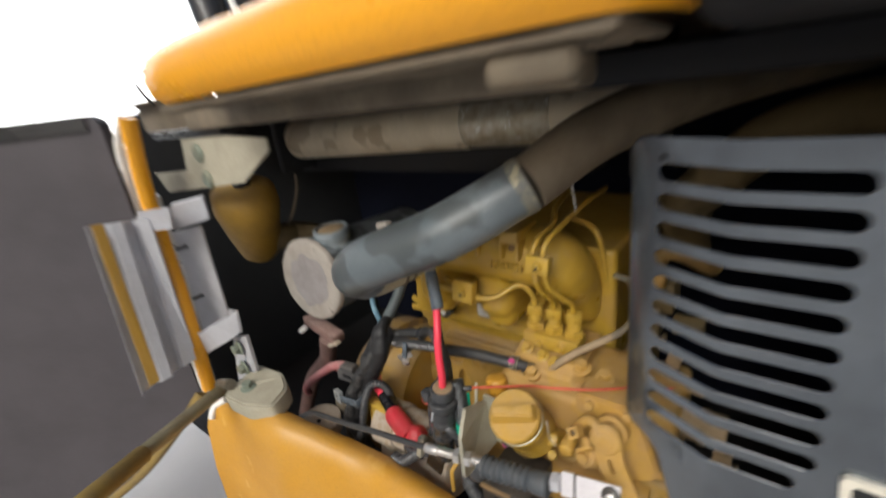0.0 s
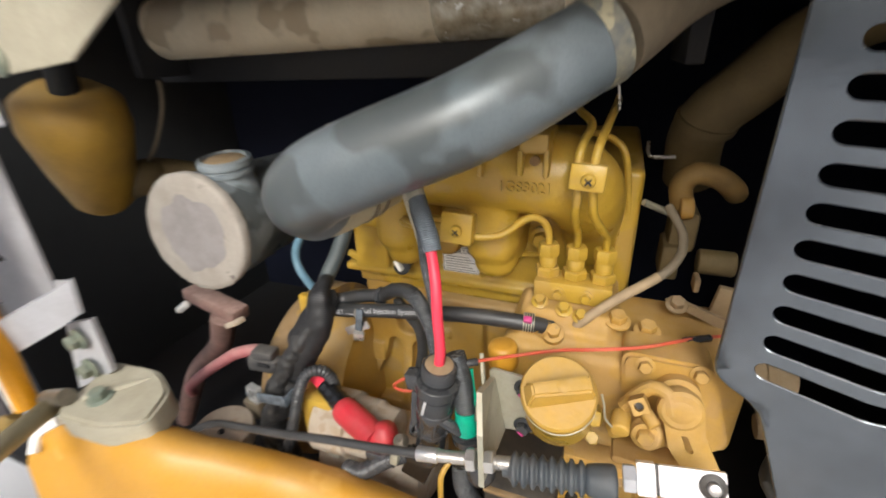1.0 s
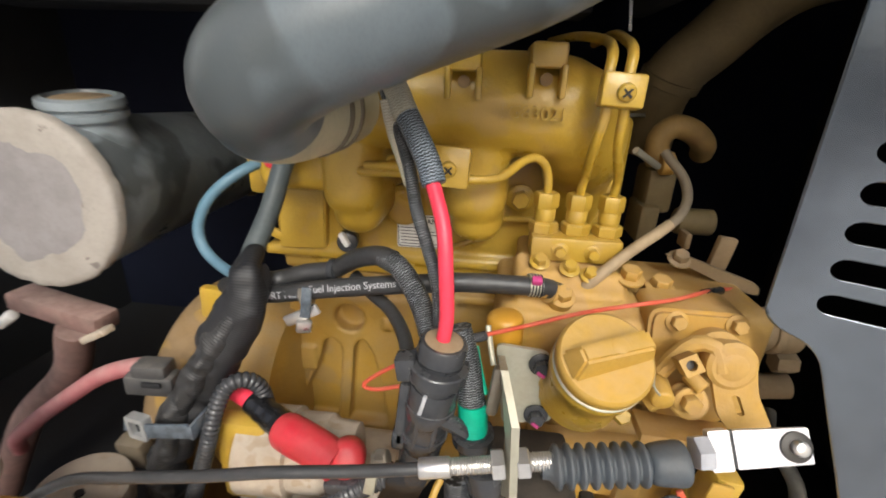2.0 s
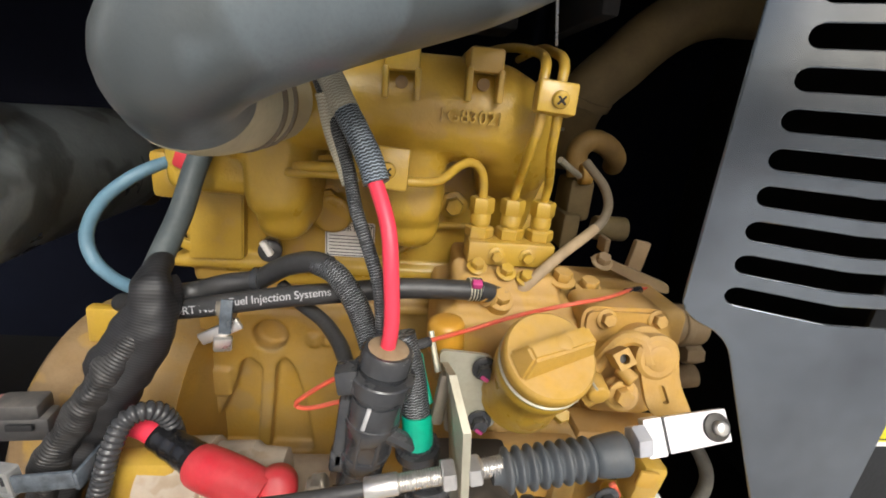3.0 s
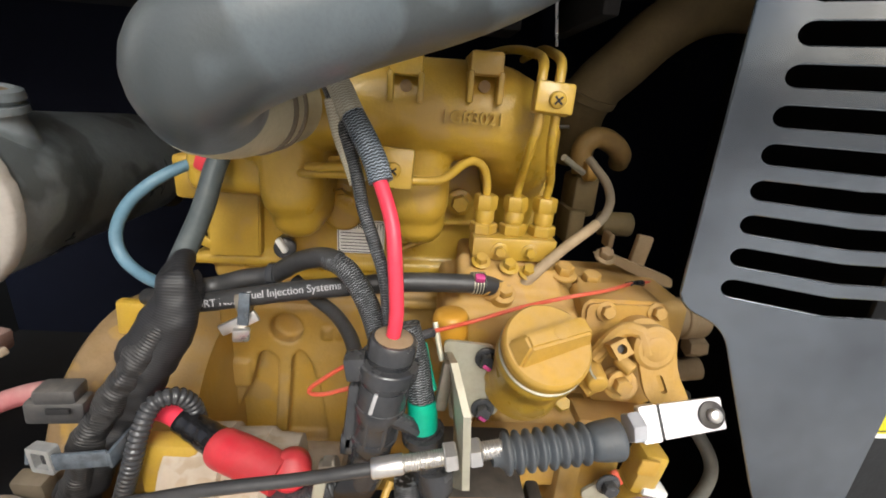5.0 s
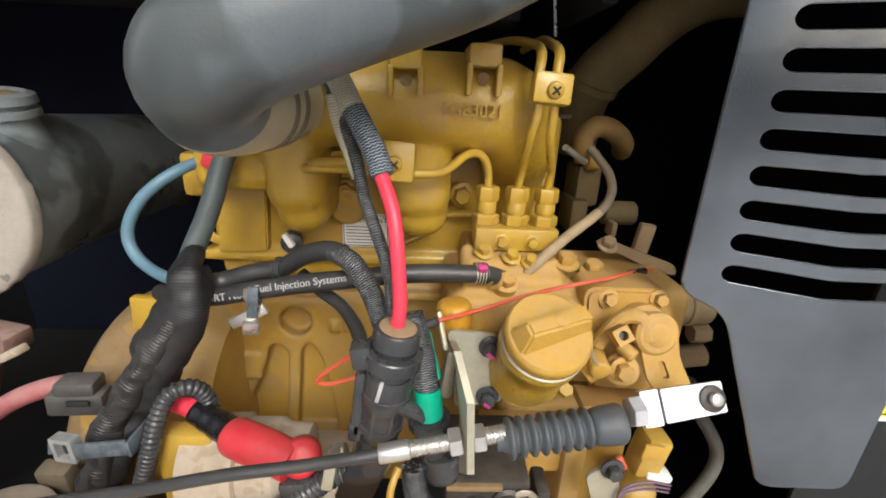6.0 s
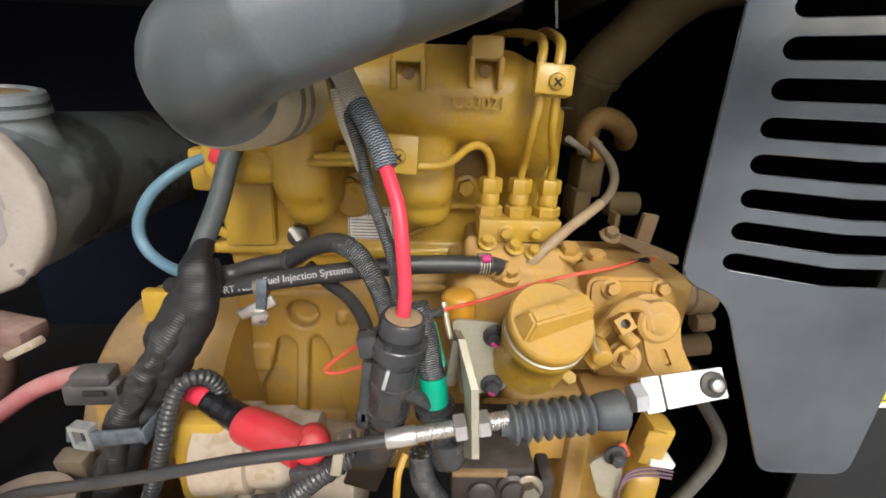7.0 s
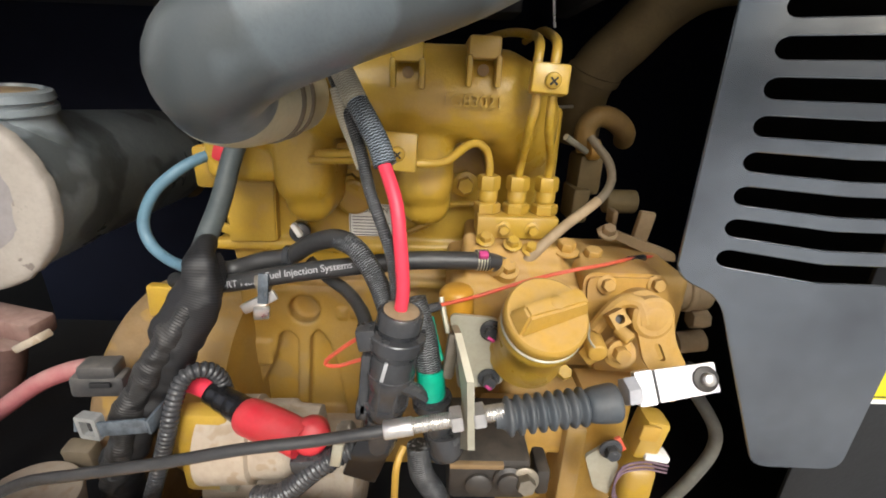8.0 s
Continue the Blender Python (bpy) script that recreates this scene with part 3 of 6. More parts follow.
# ---- open door, hinge pillar and lower panel ----
def door():
    d = thing("side_door", "open service door with a dark lining and bright galvanised hinge leaf", "door")
    a, b = Vector((-0.575, 0.455, 0)), Vector((-0.98, 0.02, 0))
    along = (b - a).normalized()
    across = Vector((-along.y, along.x, 0))
    bm = plate(B(), rounded([(0.0, 0.62), (0.054, 0.572), (0.19, 0.452), (0.40, 0.36), (0.75, 0.30), (0.75, 1.148), (0.0, 1.148)], 0.02), 0.028, a + along * 0.012, along, (0, 0, 1))
    part("lining", bm, "foam", d, "dark grey lined inner face")
    bm = plate(B(), [(0, 1.128), (0.75, 1.128), (0.75, 1.151), (0, 1.151)], 0.036, a + along * 0.03 + across * 0.004, along, (0, 0, 1))
    part("top_flange", bm, "glass", d)
    low = [a + along * u - across * 0.006 + Vector((0, 0, z)) for u, z in ((0.012, 0.628), (0.066, 0.570), (0.20, 0.452), (0.41, 0.355), (0.74, 0.30))]
    part("edge_seal", tube(B(), low, 0.011, 12, 0.01), "sleeve_yellow", d, "worn olive-yellow edge seal")
    return d


door()


def pillar():
    p = thing("door_pillar", "yellow painted body pillar carrying the door hinge", "pillar")
    strip = [(-0.527, 0.468, 1.140), (-0.548, 0.465, 1.040), (-0.553, 0.464, 0.930), (-0.553, 0.463, 0.830), (-0.560, 0.460, 0.700), (-0.563, 0.458, 0.640)]
    # Lighter hood yellow here paints in the skylight that falls on this edge.
    part("edge_strip", tube(B(), strip, 0.0128, 10, 0.02, 0.7), "hood", p, "yellow pillar edge with skylight put into its paint", angle=30)
    # White tube painted in place of outside light showing between door and pillar.
    seal = [(-0.534, 0.462, 1.142), (-0.570, 0.458, 1.105), (-0.594, 0.458, 1.030), (-0.592, 0.458, 0.870), (-0.588, 0.456, 0.690), (-0.580, 0.455, 0.632)]
    part("seal", tube(B(), seal, 0.0062, 10, 0.02), "white", p, "white strip standing in for the bright gap beside the pillar")
    part("gusset", plate(B(), [(-0.584, 0.560, 1.096)[::2], (-0.432, 0.560, 1.097)[::2], (-0.316, 0.560, 1.089)[::2], (-0.317, 0.560, 1.072)[::2], (-0.411, 0.560, 1.023)[::2], (-0.715, 0.560, 0.996)[::2], (-0.751, 0.560, 1.034)[::2], (-0.600, 0.560, 1.042)[::2]], 0.004, (0, 0.56, 0), (1, 0, 0), (0, 0, 1)), "painted_grey", p, "dusty grey gusset plate")
    for q in ((-0.533, 0.556, 1.072), (-0.526, 0.556, 1.027)):
        part("bolt", lathe(B(), q, (0, -1, 0), [(0, 0.0165), (0.002, 0.0165), (0.0035, 0.014), (0.005, 0.0125), (0.006, 0.0)], 24), "teal_zinc", p, "greenish flat bolt head")
    part("upper_block", slab(B(), (-0.700, 0.553, 1.0985), (-0.435, 0.600, 1.1125), 0.003), "glass", p, "black rubber buffer")
    return p


pillar()


def quad_sheet(bm, a, b2, c2, d2, thick, folds=((0, 0), (1, 0))):
    """A folded sheet between two ends: a to b2 at the top, d2 to c2 at the bottom; folds are (share across, rise)."""
    a, b2, c2, d2 = Vector(a), Vector(b2), Vector(c2), Vector(d2)
    n = (b2 - a).cross(d2 - a).normalized()
    n = -n if n.y > 0 else n
    rows = [[bm.verts.new(p.lerp(q, u) + n * v) for u, v in folds] for p, q in ((a, b2), (d2, c2))]
    for k in range(len(folds) - 1):
        bm.faces.new((rows[0][k], rows[0][k + 1], rows[1][k + 1], rows[1][k]))
    ext = bmesh.ops.extrude_face_region(bm, geom=list(bm.faces))
    bmesh.ops.translate(bm, vec=-n * thick, verts=[g for g in ext["geom"] if isinstance(g, bmesh.types.BMVert)])
    return bm


def hinge():
    h = thing("door_hinge", "galvanised door hinge with clips and a long pin", "hinge")
    bm = quad_sheet(B(), (-0.611, 0.500, 0.938), (-0.529, 0.520, 0.953), (-0.531, 0.520, 0.778), (-0.647, 0.500, 0.707), 0.004)
    part("leaf", bm, "galv", h)
    bm = quad_sheet(B(), (-0.540, 0.490, 0.997), (-0.489, 0.520, 1.006), (-0.490, 0.520, 0.967), (-0.566, 0.490, 0.950), 0.006, ((0, 0), (0.9, 0), (1, -0.004)))
    part("upper_clip", bm, "galv", h)
    bm = quad_sheet(B(), (-0.560, 0.446, 0.997), (-0.470, 0.462, 1.006), (-0.486, 0.462, 0.970), (-0.560, 0.446, 0.962), 0.004)
    part("clip_tab", bm, "galv", h, "pale blue-white clip end")
    part("leaf_edge", quad_sheet(B(), (-0.566, 0.444, 0.990), (-0.530, 0.449, 0.985), (-0.548, 0.449, 0.740), (-0.596, 0.444, 0.720), 0.003), "galv", h, "pale outer edge of the leaf")
    bm = quad_sheet(B(), (-0.571, 0.462, 0.751), (-0.447, 0.500, 0.813), (-0.456, 0.500, 0.769), (-0.611, 0.462, 0.685), 0.006, ((0, 0), (0.2, 0.004), (0.85, 0.006), (1, 0.0)))
    part("lower_clip", bm, "galv", h)
    bm = quad_sheet(B(), (-0.527, 0.520, 0.789), (-0.447, 0.500, 0.813), (-0.456, 0.500, 0.769), (-0.534, 0.520, 0.747), 0.004)
    part("lower_clip_return", bm, "galv", h)
    part("pin", rod(B(), (-0.550, 0.478, 1.018), (-0.568, 0.478, 0.747), 0.0052, 12), "zinc_bright", h, "bright hinge pin")
    for q in ((-0.529, 0.478, 0.927), (-0.531, 0.478, 0.834)):
        part("clip_screw", rod(B(), Vector(q) + Vector((0.004, 0.01, 0)), Vector(q) + Vector((0.004, -0.008, 0)), 0.0035, 8), "black", h)
    # folded sheet leaf on the door
    folds = ((0, 0.0), (0.05, 0.012), (0.30, 0.020), (0.36, 0.004), (0.52, 0.0), (0.58, 0.014), (0.72, 0.016), (0.78, 0.006), (1.0, 0.004))
    bm = quad_sheet(B(), (-0.575, 0.377, 0.992), (-0.576, 0.468, 0.981), (-0.537, 0.446, 0.722), (-0.526, 0.351, 0.714), 0.003, folds)
    leaf = part("door_leaf", bm, "galv", h, "folded bright door-side leaf", angle=25)
    bm = quad_sheet(B(), (-0.552, 0.380, 0.995), (-0.554, 0.395, 0.994), (-0.506, 0.376, 0.736), (-0.505, 0.361, 0.733), 0.002)
    part("yellow_stripe", bm, "cap", leaf, "yellow stripe along the leaf")
    part("foot", quad_sheet(B(), (-0.507, 0.505, 0.742), (-0.458, 0.508, 0.757), (-0.459, 0.508, 0.682), (-0.545, 0.505, 0.634), 0.006), "galv", h)
    for q in ((-0.485, 0.502, 0.728), (-0.488, 0.502, 0.685)):
        part("foot_bolt", hexbolt(B(), q, (0, -1, 0), 0.016), "teal_zinc", h)
    bm = plate(B(), rounded([(-0.472, 0.446), (-0.492, 0.530), (-0.410, 0.534), (-0.362, 0.512), (-0.346, 0.470), (-0.400, 0.450)], 0.014), -0.036, (-0.0096, -0.008, 0.6526), (1, -0.02, 0.06), (0.02, 1, 0.10))
    bmesh.ops.bevel(bm, geom=[e for e in bm.edges if len(e.link_faces) == 2 and e.calc_face_angle(0) > 1.0], offset=0.004, segments=2, affect="EDGES")
    stop = part("stop_block", bm, "painted_grey", h, "dusty folded stop plate")
    part("stop_ridge", tube(B(), [(-0.455, 0.470, 0.676), (-0.425, 0.500, 0.677), (-0.405, 0.520, 0.676)], 0.004, 8), "painted_grey", stop)
    part("block_bolt", hexbolt(B(), (-0.438, 0.478, 0.675), (0.1, -0.2, 1), 0.016), "teal_zinc", stop)
    return h


hinge()


def lower_panel():
    p = thing("lower_body_panel", "yellow painted lower body panel with a worn rim", "panel")
    bm = B()
    top = [(-0.540, 0.445, 0.612), (-0.518, 0.462, 0.627), (-0.347, 0.464, 0.656), (-0.316, 0.470, 0.648), (-0.286, 0.485, 0.634), (-0.238, 0.495, 0.626), (-0.228, 0.503, 0.615), (-0.173, 0.508, 0.612), (-0.108, 0.508, 0.611), (-0.045, 0.505, 0.609), (0.10, 0.50, 0.50), (0.40, 0.50, 0.49)]
    rows = []
    for x, y, z in top:
        rows.append([bm.verts.new(c) for c in ((x, y + 0.030, z - 0.012), (x, y + 0.012, z + 0.001), (x, y, z), (x, y - 0.010, z - 0.006), (x, y - 0.020, z - 0.03), (x, y - 0.03, z - 0.12), (x, y - 0.035, 0.25))])
    for a, b in zip(rows, rows[1:]):
        for k in range(len(a) - 1):
            bm.faces.new((a[k], a[k + 1], b[k + 1], b[k]))
    ext = bmesh.ops.extrude_face_region(bm, geom=list(bm.faces))
    bmesh.ops.translate(bm, vec=(0, 0.004, -0.003), verts=[g for g in ext["geom"] if isinstance(g, bmesh.types.BMVert)])
    part("sheet", bm, "panel", p, angle=50)
    part("worn_corner", tube(B(), [(-0.528, 0.432, 0.601), (-0.533, 0.446, 0.618), (-0.508, 0.460, 0.634)], 0.006, 8), "white", p, "worn pale corner")
    return p


lower_panel()


def gas_strut():
    s = thing("gas_strut", "dusty grey gas strut beside the open door", "strut")
    part("tube", rod(B(), (-0.500, 0.460, 0.663), (-0.386, 0.286, 0.704), 0.011, 16, edge=0.002), "strut", s)
    part("rod", rod(B(), (-0.393, 0.303, 0.702), (-0.331, 0.217, 0.725), 0.013, 16, edge=0.002), "sleeve_yellow", s, "dull yellow end sleeve")
    part("ball_joint", rod(B(), (-0.514, 0.462, 0.665), (-0.467, 0.462, 0.681), 0.010, 12), "steel", s)


gas_strut()

def reservoir():
    r = thing("reservoir", "dusty yellow reservoir with a brown hose deep in the bay", "reservoir")
    p0, p1 = Vector((-0.695, 0.700, 0.806)), Vector((-0.626, 0.660, 0.988))
    part("tank", lathe(B(), p0, p1 - p0, [(0, 0.018), (0.006, 0.030), (0.02, 0.042), (0.08, 0.056), (0.15, 0.068), (0.185, 0.064), (0.20, 0.045)], 24), "reservoir", r, angle=80)
    part("top_arm", rod(B(), p0 + (p1 - p0) * 0.95, p0 + (p1 - p0) * 0.95 + Vector((0.02, 0.02, 0.26)), 0.018, 12), "dark", r, "black hanger arm")
    part("hose", tube(B(), [p0 + Vector((0.01, 0.0, 0.03)), (-0.647, 0.740, 0.848), (-0.639, 0.780, 0.843), (-0.50, 0.88, 0.80), (-0.46, 1.05, 0.74)], 0.028, 14), "brown_pipe", r, "dusty brown hose")
    solid("thin_wire", tube(B(), [(-0.546, 0.740, 0.996), (-0.554, 0.740, 0.962), (-0.589, 0.740, 0.909), (-0.643, 0.750, 0.869)], 0.003, 6), "frame", "thin dusty wire hanging beside the reservoir", "wire")


reservoir()

# ---- air cleaner and intake hose ----
def air_cleaner():
    a = thing("air_cleaner", "grey air cleaner canister with a dusty lid", "air filter")
    c = Vector((-0.4430, 0.6480, 0.8075))
    d = Vector((-0.053, 1.0, -0.0585)).normalized()
    R = 0.0832
    e = Vector((-0.04, 1.0, -0.03)).normalized()
    part("body", lathe(B(), c + d * 0.012, e, [(0, R * 0.90), (0.006, R * 0.95), (0.02, R * 0.94), (0.085, R * 0.91), (0.088, R * 0.89), (0.30, R * 0.84), (0.31, R * 0.7)], 56), "canister", a)
    bm = lathe(B(), c, d, [(0.0, R * 0.50), (0.0, R * 0.63), (0.0, R * 0.72), (0.0, R * 0.90), (0.001, R * 0.97), (0.0035, R), (0.013, R), (0.0145, R * 0.95)], 72)
    for v in bm.verts:
        w = (v.co - c) - d * (v.co - c).dot(d)
        v.co += w.normalized() * 0.0022 * noise.noise(v.co * 130) + d * 0.0005 * noise.noise(v.co * 55 + Vector((5, 0, 0))) if w.length > 1e-4 else Vector()
    part("lid", bm, "lid", a, "dust-caked round lid", angle=50)
    bm = lathe(B(), c + d * 0.001, d, [(0.003, R * 0.64), (-0.0012, R * 0.64), (-0.0016, R * 0.60), (-0.0014, R * 0.3), (-0.0014, R * 0.01)], 90)
    for v in bm.verts:
        w = (v.co - c) - d * (v.co - c).dot(d)
        v.co += w * (0.16 * noise.noise(w * 38 + Vector((3, 1, 0))) + 0.05 * noise.noise(w * 170))
    part("lid_centre", bm, "wiped", a, "grey wiped centre of the lid", angle=60)
    f, up = Vector((-0.422, 0.712, 0.850)), Vector((0.05, -0.12, 1.0)).normalized()
    fb = part("outlet", lathe(B(), f, up, [(0, 0.040), (0.012, 0.036), (0.022, 0.0325), (0.030, 0.032), (0.031, 0.036), (0.037, 0.036), (0.038, 0.0325), (0.041, 0.0325), (0.042, 0.036), (0.049, 0.035), (0.051, 0.029), (0.046, 0.027)], 36), "canister", a)
    part("outlet_cap", rod(B(), f + up * 0.044, f + up * 0.0485, 0.0265, 28, edge=0.002), "dusty", fb, "dusty round cap")
    return a


air_cleaner()


def intake_hose():
    h = thing("intake_hose", "large grey rubber air intake hose with pale scuffs and painted dark reflections", "hose")
    end = Vector((-0.142, 0.540, 0.926))
    line = [(0.42, 0.98, 1.13), (0.22, 0.80, 1.10), (0.115, 0.675, 1.065), (0.058, 0.605, 1.022), (-0.013, 0.553, 0.981), (-0.0815, 0.532, 0.954), (-0.122, 0.525, 0.9365)]
    R = 0.0312
    bm = tube(B(), line[3:] + [(-0.144, 0.530, 0.9215), (-0.151, 0.550, 0.908)], lambda s, w: R * (1 + 0.012 * math.sin(s * 37)) * (0.92 + 0.08 * min(1, s / 0.12)), 40, 0.004)
    part("hose", bm, "rubber", h, angle=80)
    part("upper_pipe", tube(B(), line[:4], R * 0.93, 32), "frame", h, "dusty dull upper pipe")
    part("cuff", tube(B(), [line[3], (0.048, 0.598, 1.0165)], R * 0.96, 40, 0.003), "worn_cuff", h, "pale worn cuff edge")
    elbow = part("end_cuff", tube(B(), [(-0.152, 0.545, 0.910), (-0.150, 0.575, 0.905), (-0.140, 0.64, 0.908)], R * 0.98, 40, 0.004), "cream", h, "cream end cuff")
    for k, p in enumerate(((-0.1472, 0.594, 0.9055), (-0.1450, 0.609, 0.9062))):
        q = Vector(p)
        d = Vector((0.145, 0.985, 0.045)).normalized()
        part("clamp_band", lathe(B(), q, d, [(0, R * 0.99), (0.001, R * 1.03), (0.004, R * 1.03), (0.005, R * 0.99)], 40), "frame", elbow, "dull clamp band")
    part("clip", box(B(), (-0.156, 0.600, 0.960), (0.022, 0.012, 0.012), (0, -10, 0), 0.003), "lid", h, "pale clip behind the hose")
    return h


intake_hose()

# ---- engine ----
eng = thing("engine", "dusty yellow three-cylinder diesel engine", "engine")


def block():
    bm = B()
    slab(bm, (-0.262, 0.752, 0.735), (0.105, 1.05, 0.90), 0.006)
    slab(bm, (-0.285, 0.775, 0.800), (-0.25, 0.98, 0.905), 0.008)
    slab(bm, (-0.275, 0.745, 0.733), (0.10, 0.80, 0.745), 0.002)
    slab(bm, (-0.258, 0.753, 0.715), (0.105, 1.05, 0.735), 0.004)
    rod(bm, (-0.115, 0.757, 0.80), (-0.115, 0.74, 0.80), 0.02)
    part("cylinder_head", bm, "engine", eng, cast=0.003)
    bm = plate(B(), rounded([(-0.244, 0.823), (-0.197, 0.823), (-0.201, 0.747), (-0.254, 0.745)], 0.004), -0.016, (0, 0.740, 0), (1, 0, 0), (0, 0, 1))
    bmesh.ops.bevel(bm, geom=[e for e in bm.edges if len(e.link_faces) == 2 and e.calc_face_angle(0) > 1.0], offset=0.0016, segments=2, affect="EDGES")
    part("end_cover", bm, "engine", eng, "flat cast end cover")
    part("cover_tab", box(B(), (-0.258, 0.744, 0.760), (0.016, 0.006, 0.010), (0, 25, 0), 0.0015), "engine", eng)
    part("end_lug", slab(B(), (-0.279, 0.736, 0.806), (-0.256, 0.762, 0.850), 0.005), "engine", eng)
    bm = B()
    slab(bm, (-0.255, 0.760, 0.40), (0.11, 1.05, 0.718), 0.006)
    slab(bm, (-0.20, 0.745, 0.690), (0.02, 0.77, 0.700), 0.003)
    # raised web with a round recess and two arched pockets
    web = [(-0.252, 0.687), (-0.065, 0.690), (-0.065, 0.47), (-0.285, 0.47), (-0.262, 0.579), (-0.252, 0.624)]
    left_arch = [(-0.202, 0.632), (-0.212, 0.626), (-0.218, 0.601), (-0.231, 0.571), (-0.262, 0.505), (-0.200, 0.505), (-0.193, 0.576), (-0.190, 0.620)]
    right_arch = [(-0.164, 0.634), (-0.175, 0.622), (-0.179, 0.577), (-0.186, 0.505), (-0.134, 0.505), (-0.143, 0.578), (-0.153, 0.617)]
    plate(bm, web, 0.0205, (0, 0.7625, 0), (1, 0, 0), (0, 0, 1), [rounded(left_arch, 0.006), rounded(right_arch, 0.006), circle(-0.179, 0.660, 0.0185, 20)])
    for x0, x1, z0, z1 in ((-0.250, -0.222, 0.583, 0.618), (-0.138, -0.128, 0.650, 0.664), (-0.122, -0.112, 0.651, 0.664)):
        slab(bm, (x0, 0.7375, z0), (x1, 0.760, z1), 0.002)
    part("cylinder_block", bm, "block", eng, cast=0.0022, soften=2)
    bm = B()
    lathe(bm, (-0.315, 0.765, 0.550), (1, 0, 0), [(0, 0.10), (0.004, 0.118), (0.05, 0.122), (0.07, 0.118), (0.075, 0.10)], 44)
    part("block_end", bm, "block", eng, angle=60)
    bm = B()
    lathe(bm, (-0.362, 0.743, 0.549), (1, 0, 0), [(0, 0.112), (0.004, 0.130), (0.012, 0.137), (0.045, 0.137), (0.05, 0.132)], 56)
    part("flywheel_housing", bm, "housing", eng, "dust-caked flywheel housing", angle=60)
    part("housing_lug", box(B(), (-0.303, 0.690, 0.697), (0.034, 0.012, 0.036), (0, 4, 0), 0.003), "engine", eng)
    part("housing_rim", lathe(B(), (-0.318, 0.743, 0.549), (1, 0, 0), [(0, 0.128), (0.001, 0.139), (0.007, 0.139), (0.008, 0.128)], 56), "housing", eng)
    bm = slab(B(), (0.050, 0.665, 0.445), Vector((0.199, 0.665, 0.629)) + Vector((0, 0.10, 0)), 0.008)
    slab(bm, (0.056, 0.652, 0.589), Vector((0.184, 0.652, 0.614)) + Vector((0, 0.05, 0)), 0.004)
    part("gear_case", bm, "block", eng, cast=0.003)
    part("head_bolt", hexbolt(B(), (-0.118, 0.752, 0.817), (0, -1, 0), 0.013), "engine", eng)
    part("head_bolt", hexbolt(B(), (0.002, 0.752, 0.816), (0, -1, 0), 0.015), "engine", eng)
    bm = tube(B(), [(-0.070, 0.748, 0.754), (-0.033, 0.746, 0.772), (-0.015, 0.744, 0.793), (0.021, 0.735, 0.799)], 0.0035, 8)
    part("thin_line", bm, "engine", eng)


block()


def manifold():
    bm = B()
    zc, yc, r = 0.908, 0.690, 0.041
    tube(bm, [(-0.20, yc + 0.01, zc - 0.02), (-0.16, yc, zc), (-0.06, yc, zc), (0.008, yc, zc), (0.036, yc + 0.006, zc - 0.006), (0.050, yc + 0.026, zc - 0.030), (0.056, yc + 0.052, 0.845), (0.058, yc + 0.066, 0.80)], lambda s, w: r * (1 - 0.38 * max(0, (s / w - 0.72) / 0.28)), 28, 0.01)
    for x, w in ((-0.1485, 0.054), (-0.0385, 0.056)):
        box(bm, (x, 0.718, 0.862), (w, 0.11, 0.11), (0, 0, 0), 0.022, 4)
        box(bm, (x + 0.002, 0.722, 0.818), (w * 0.88, 0.10, 0.062), (0, 0, 0), 0.022, 4)
    slab(bm, (-0.25, 0.70, 0.82), (-0.17, 0.76, 0.885), 0.012)
    part_m = part("intake_manifold", bm, "engine", eng, cast=0.0028, soften=6)
    for a, b2 in (((-0.051, 0.645, 0.935), (-0.051, 0.645, 0.913)), ((0.008, 0.645, 0.939), (0.009, 0.645, 0.916))):
        u, top, low = a[0], a[2], b2[2]
        bm = slab(B(), (u - 0.0125, 0.643, top - 0.003), (u + 0.0125, 0.70, top + 0.014), 0.003)
        slab(bm, (u - 0.0135, 0.642, low), (u - 0.009, 0.68, top), 0.0015)
        slab(bm, (u + 0.009, 0.642, low), (u + 0.0135, 0.68, top), 0.0015)
        lug = part("bolt_lug", bm, "engine", part_m)
        # Solid disc; the bore's inner shade is put into its brown colour.
        part("bolt_bore", rod(B(), (u, 0.662, (top + low) / 2), (u, 0.6505, (top + low) / 2 + 0.001), 0.0045, 18), "housing", lug, "brown disc painted as the dark inside of a bolt bore")
    letters("casting_number", "1G83021", 0.0132, pose(0.001, 0.6462, 0.905, 90, 0, 0), "engine", part_m, "raised casting number", deep=0.0017)
    return part_m


manifold()
part("flange_bolt", hexbolt(B(), (0.005, 0.742, 0.818), (0, -1, 0), 0.016), "engine", eng)


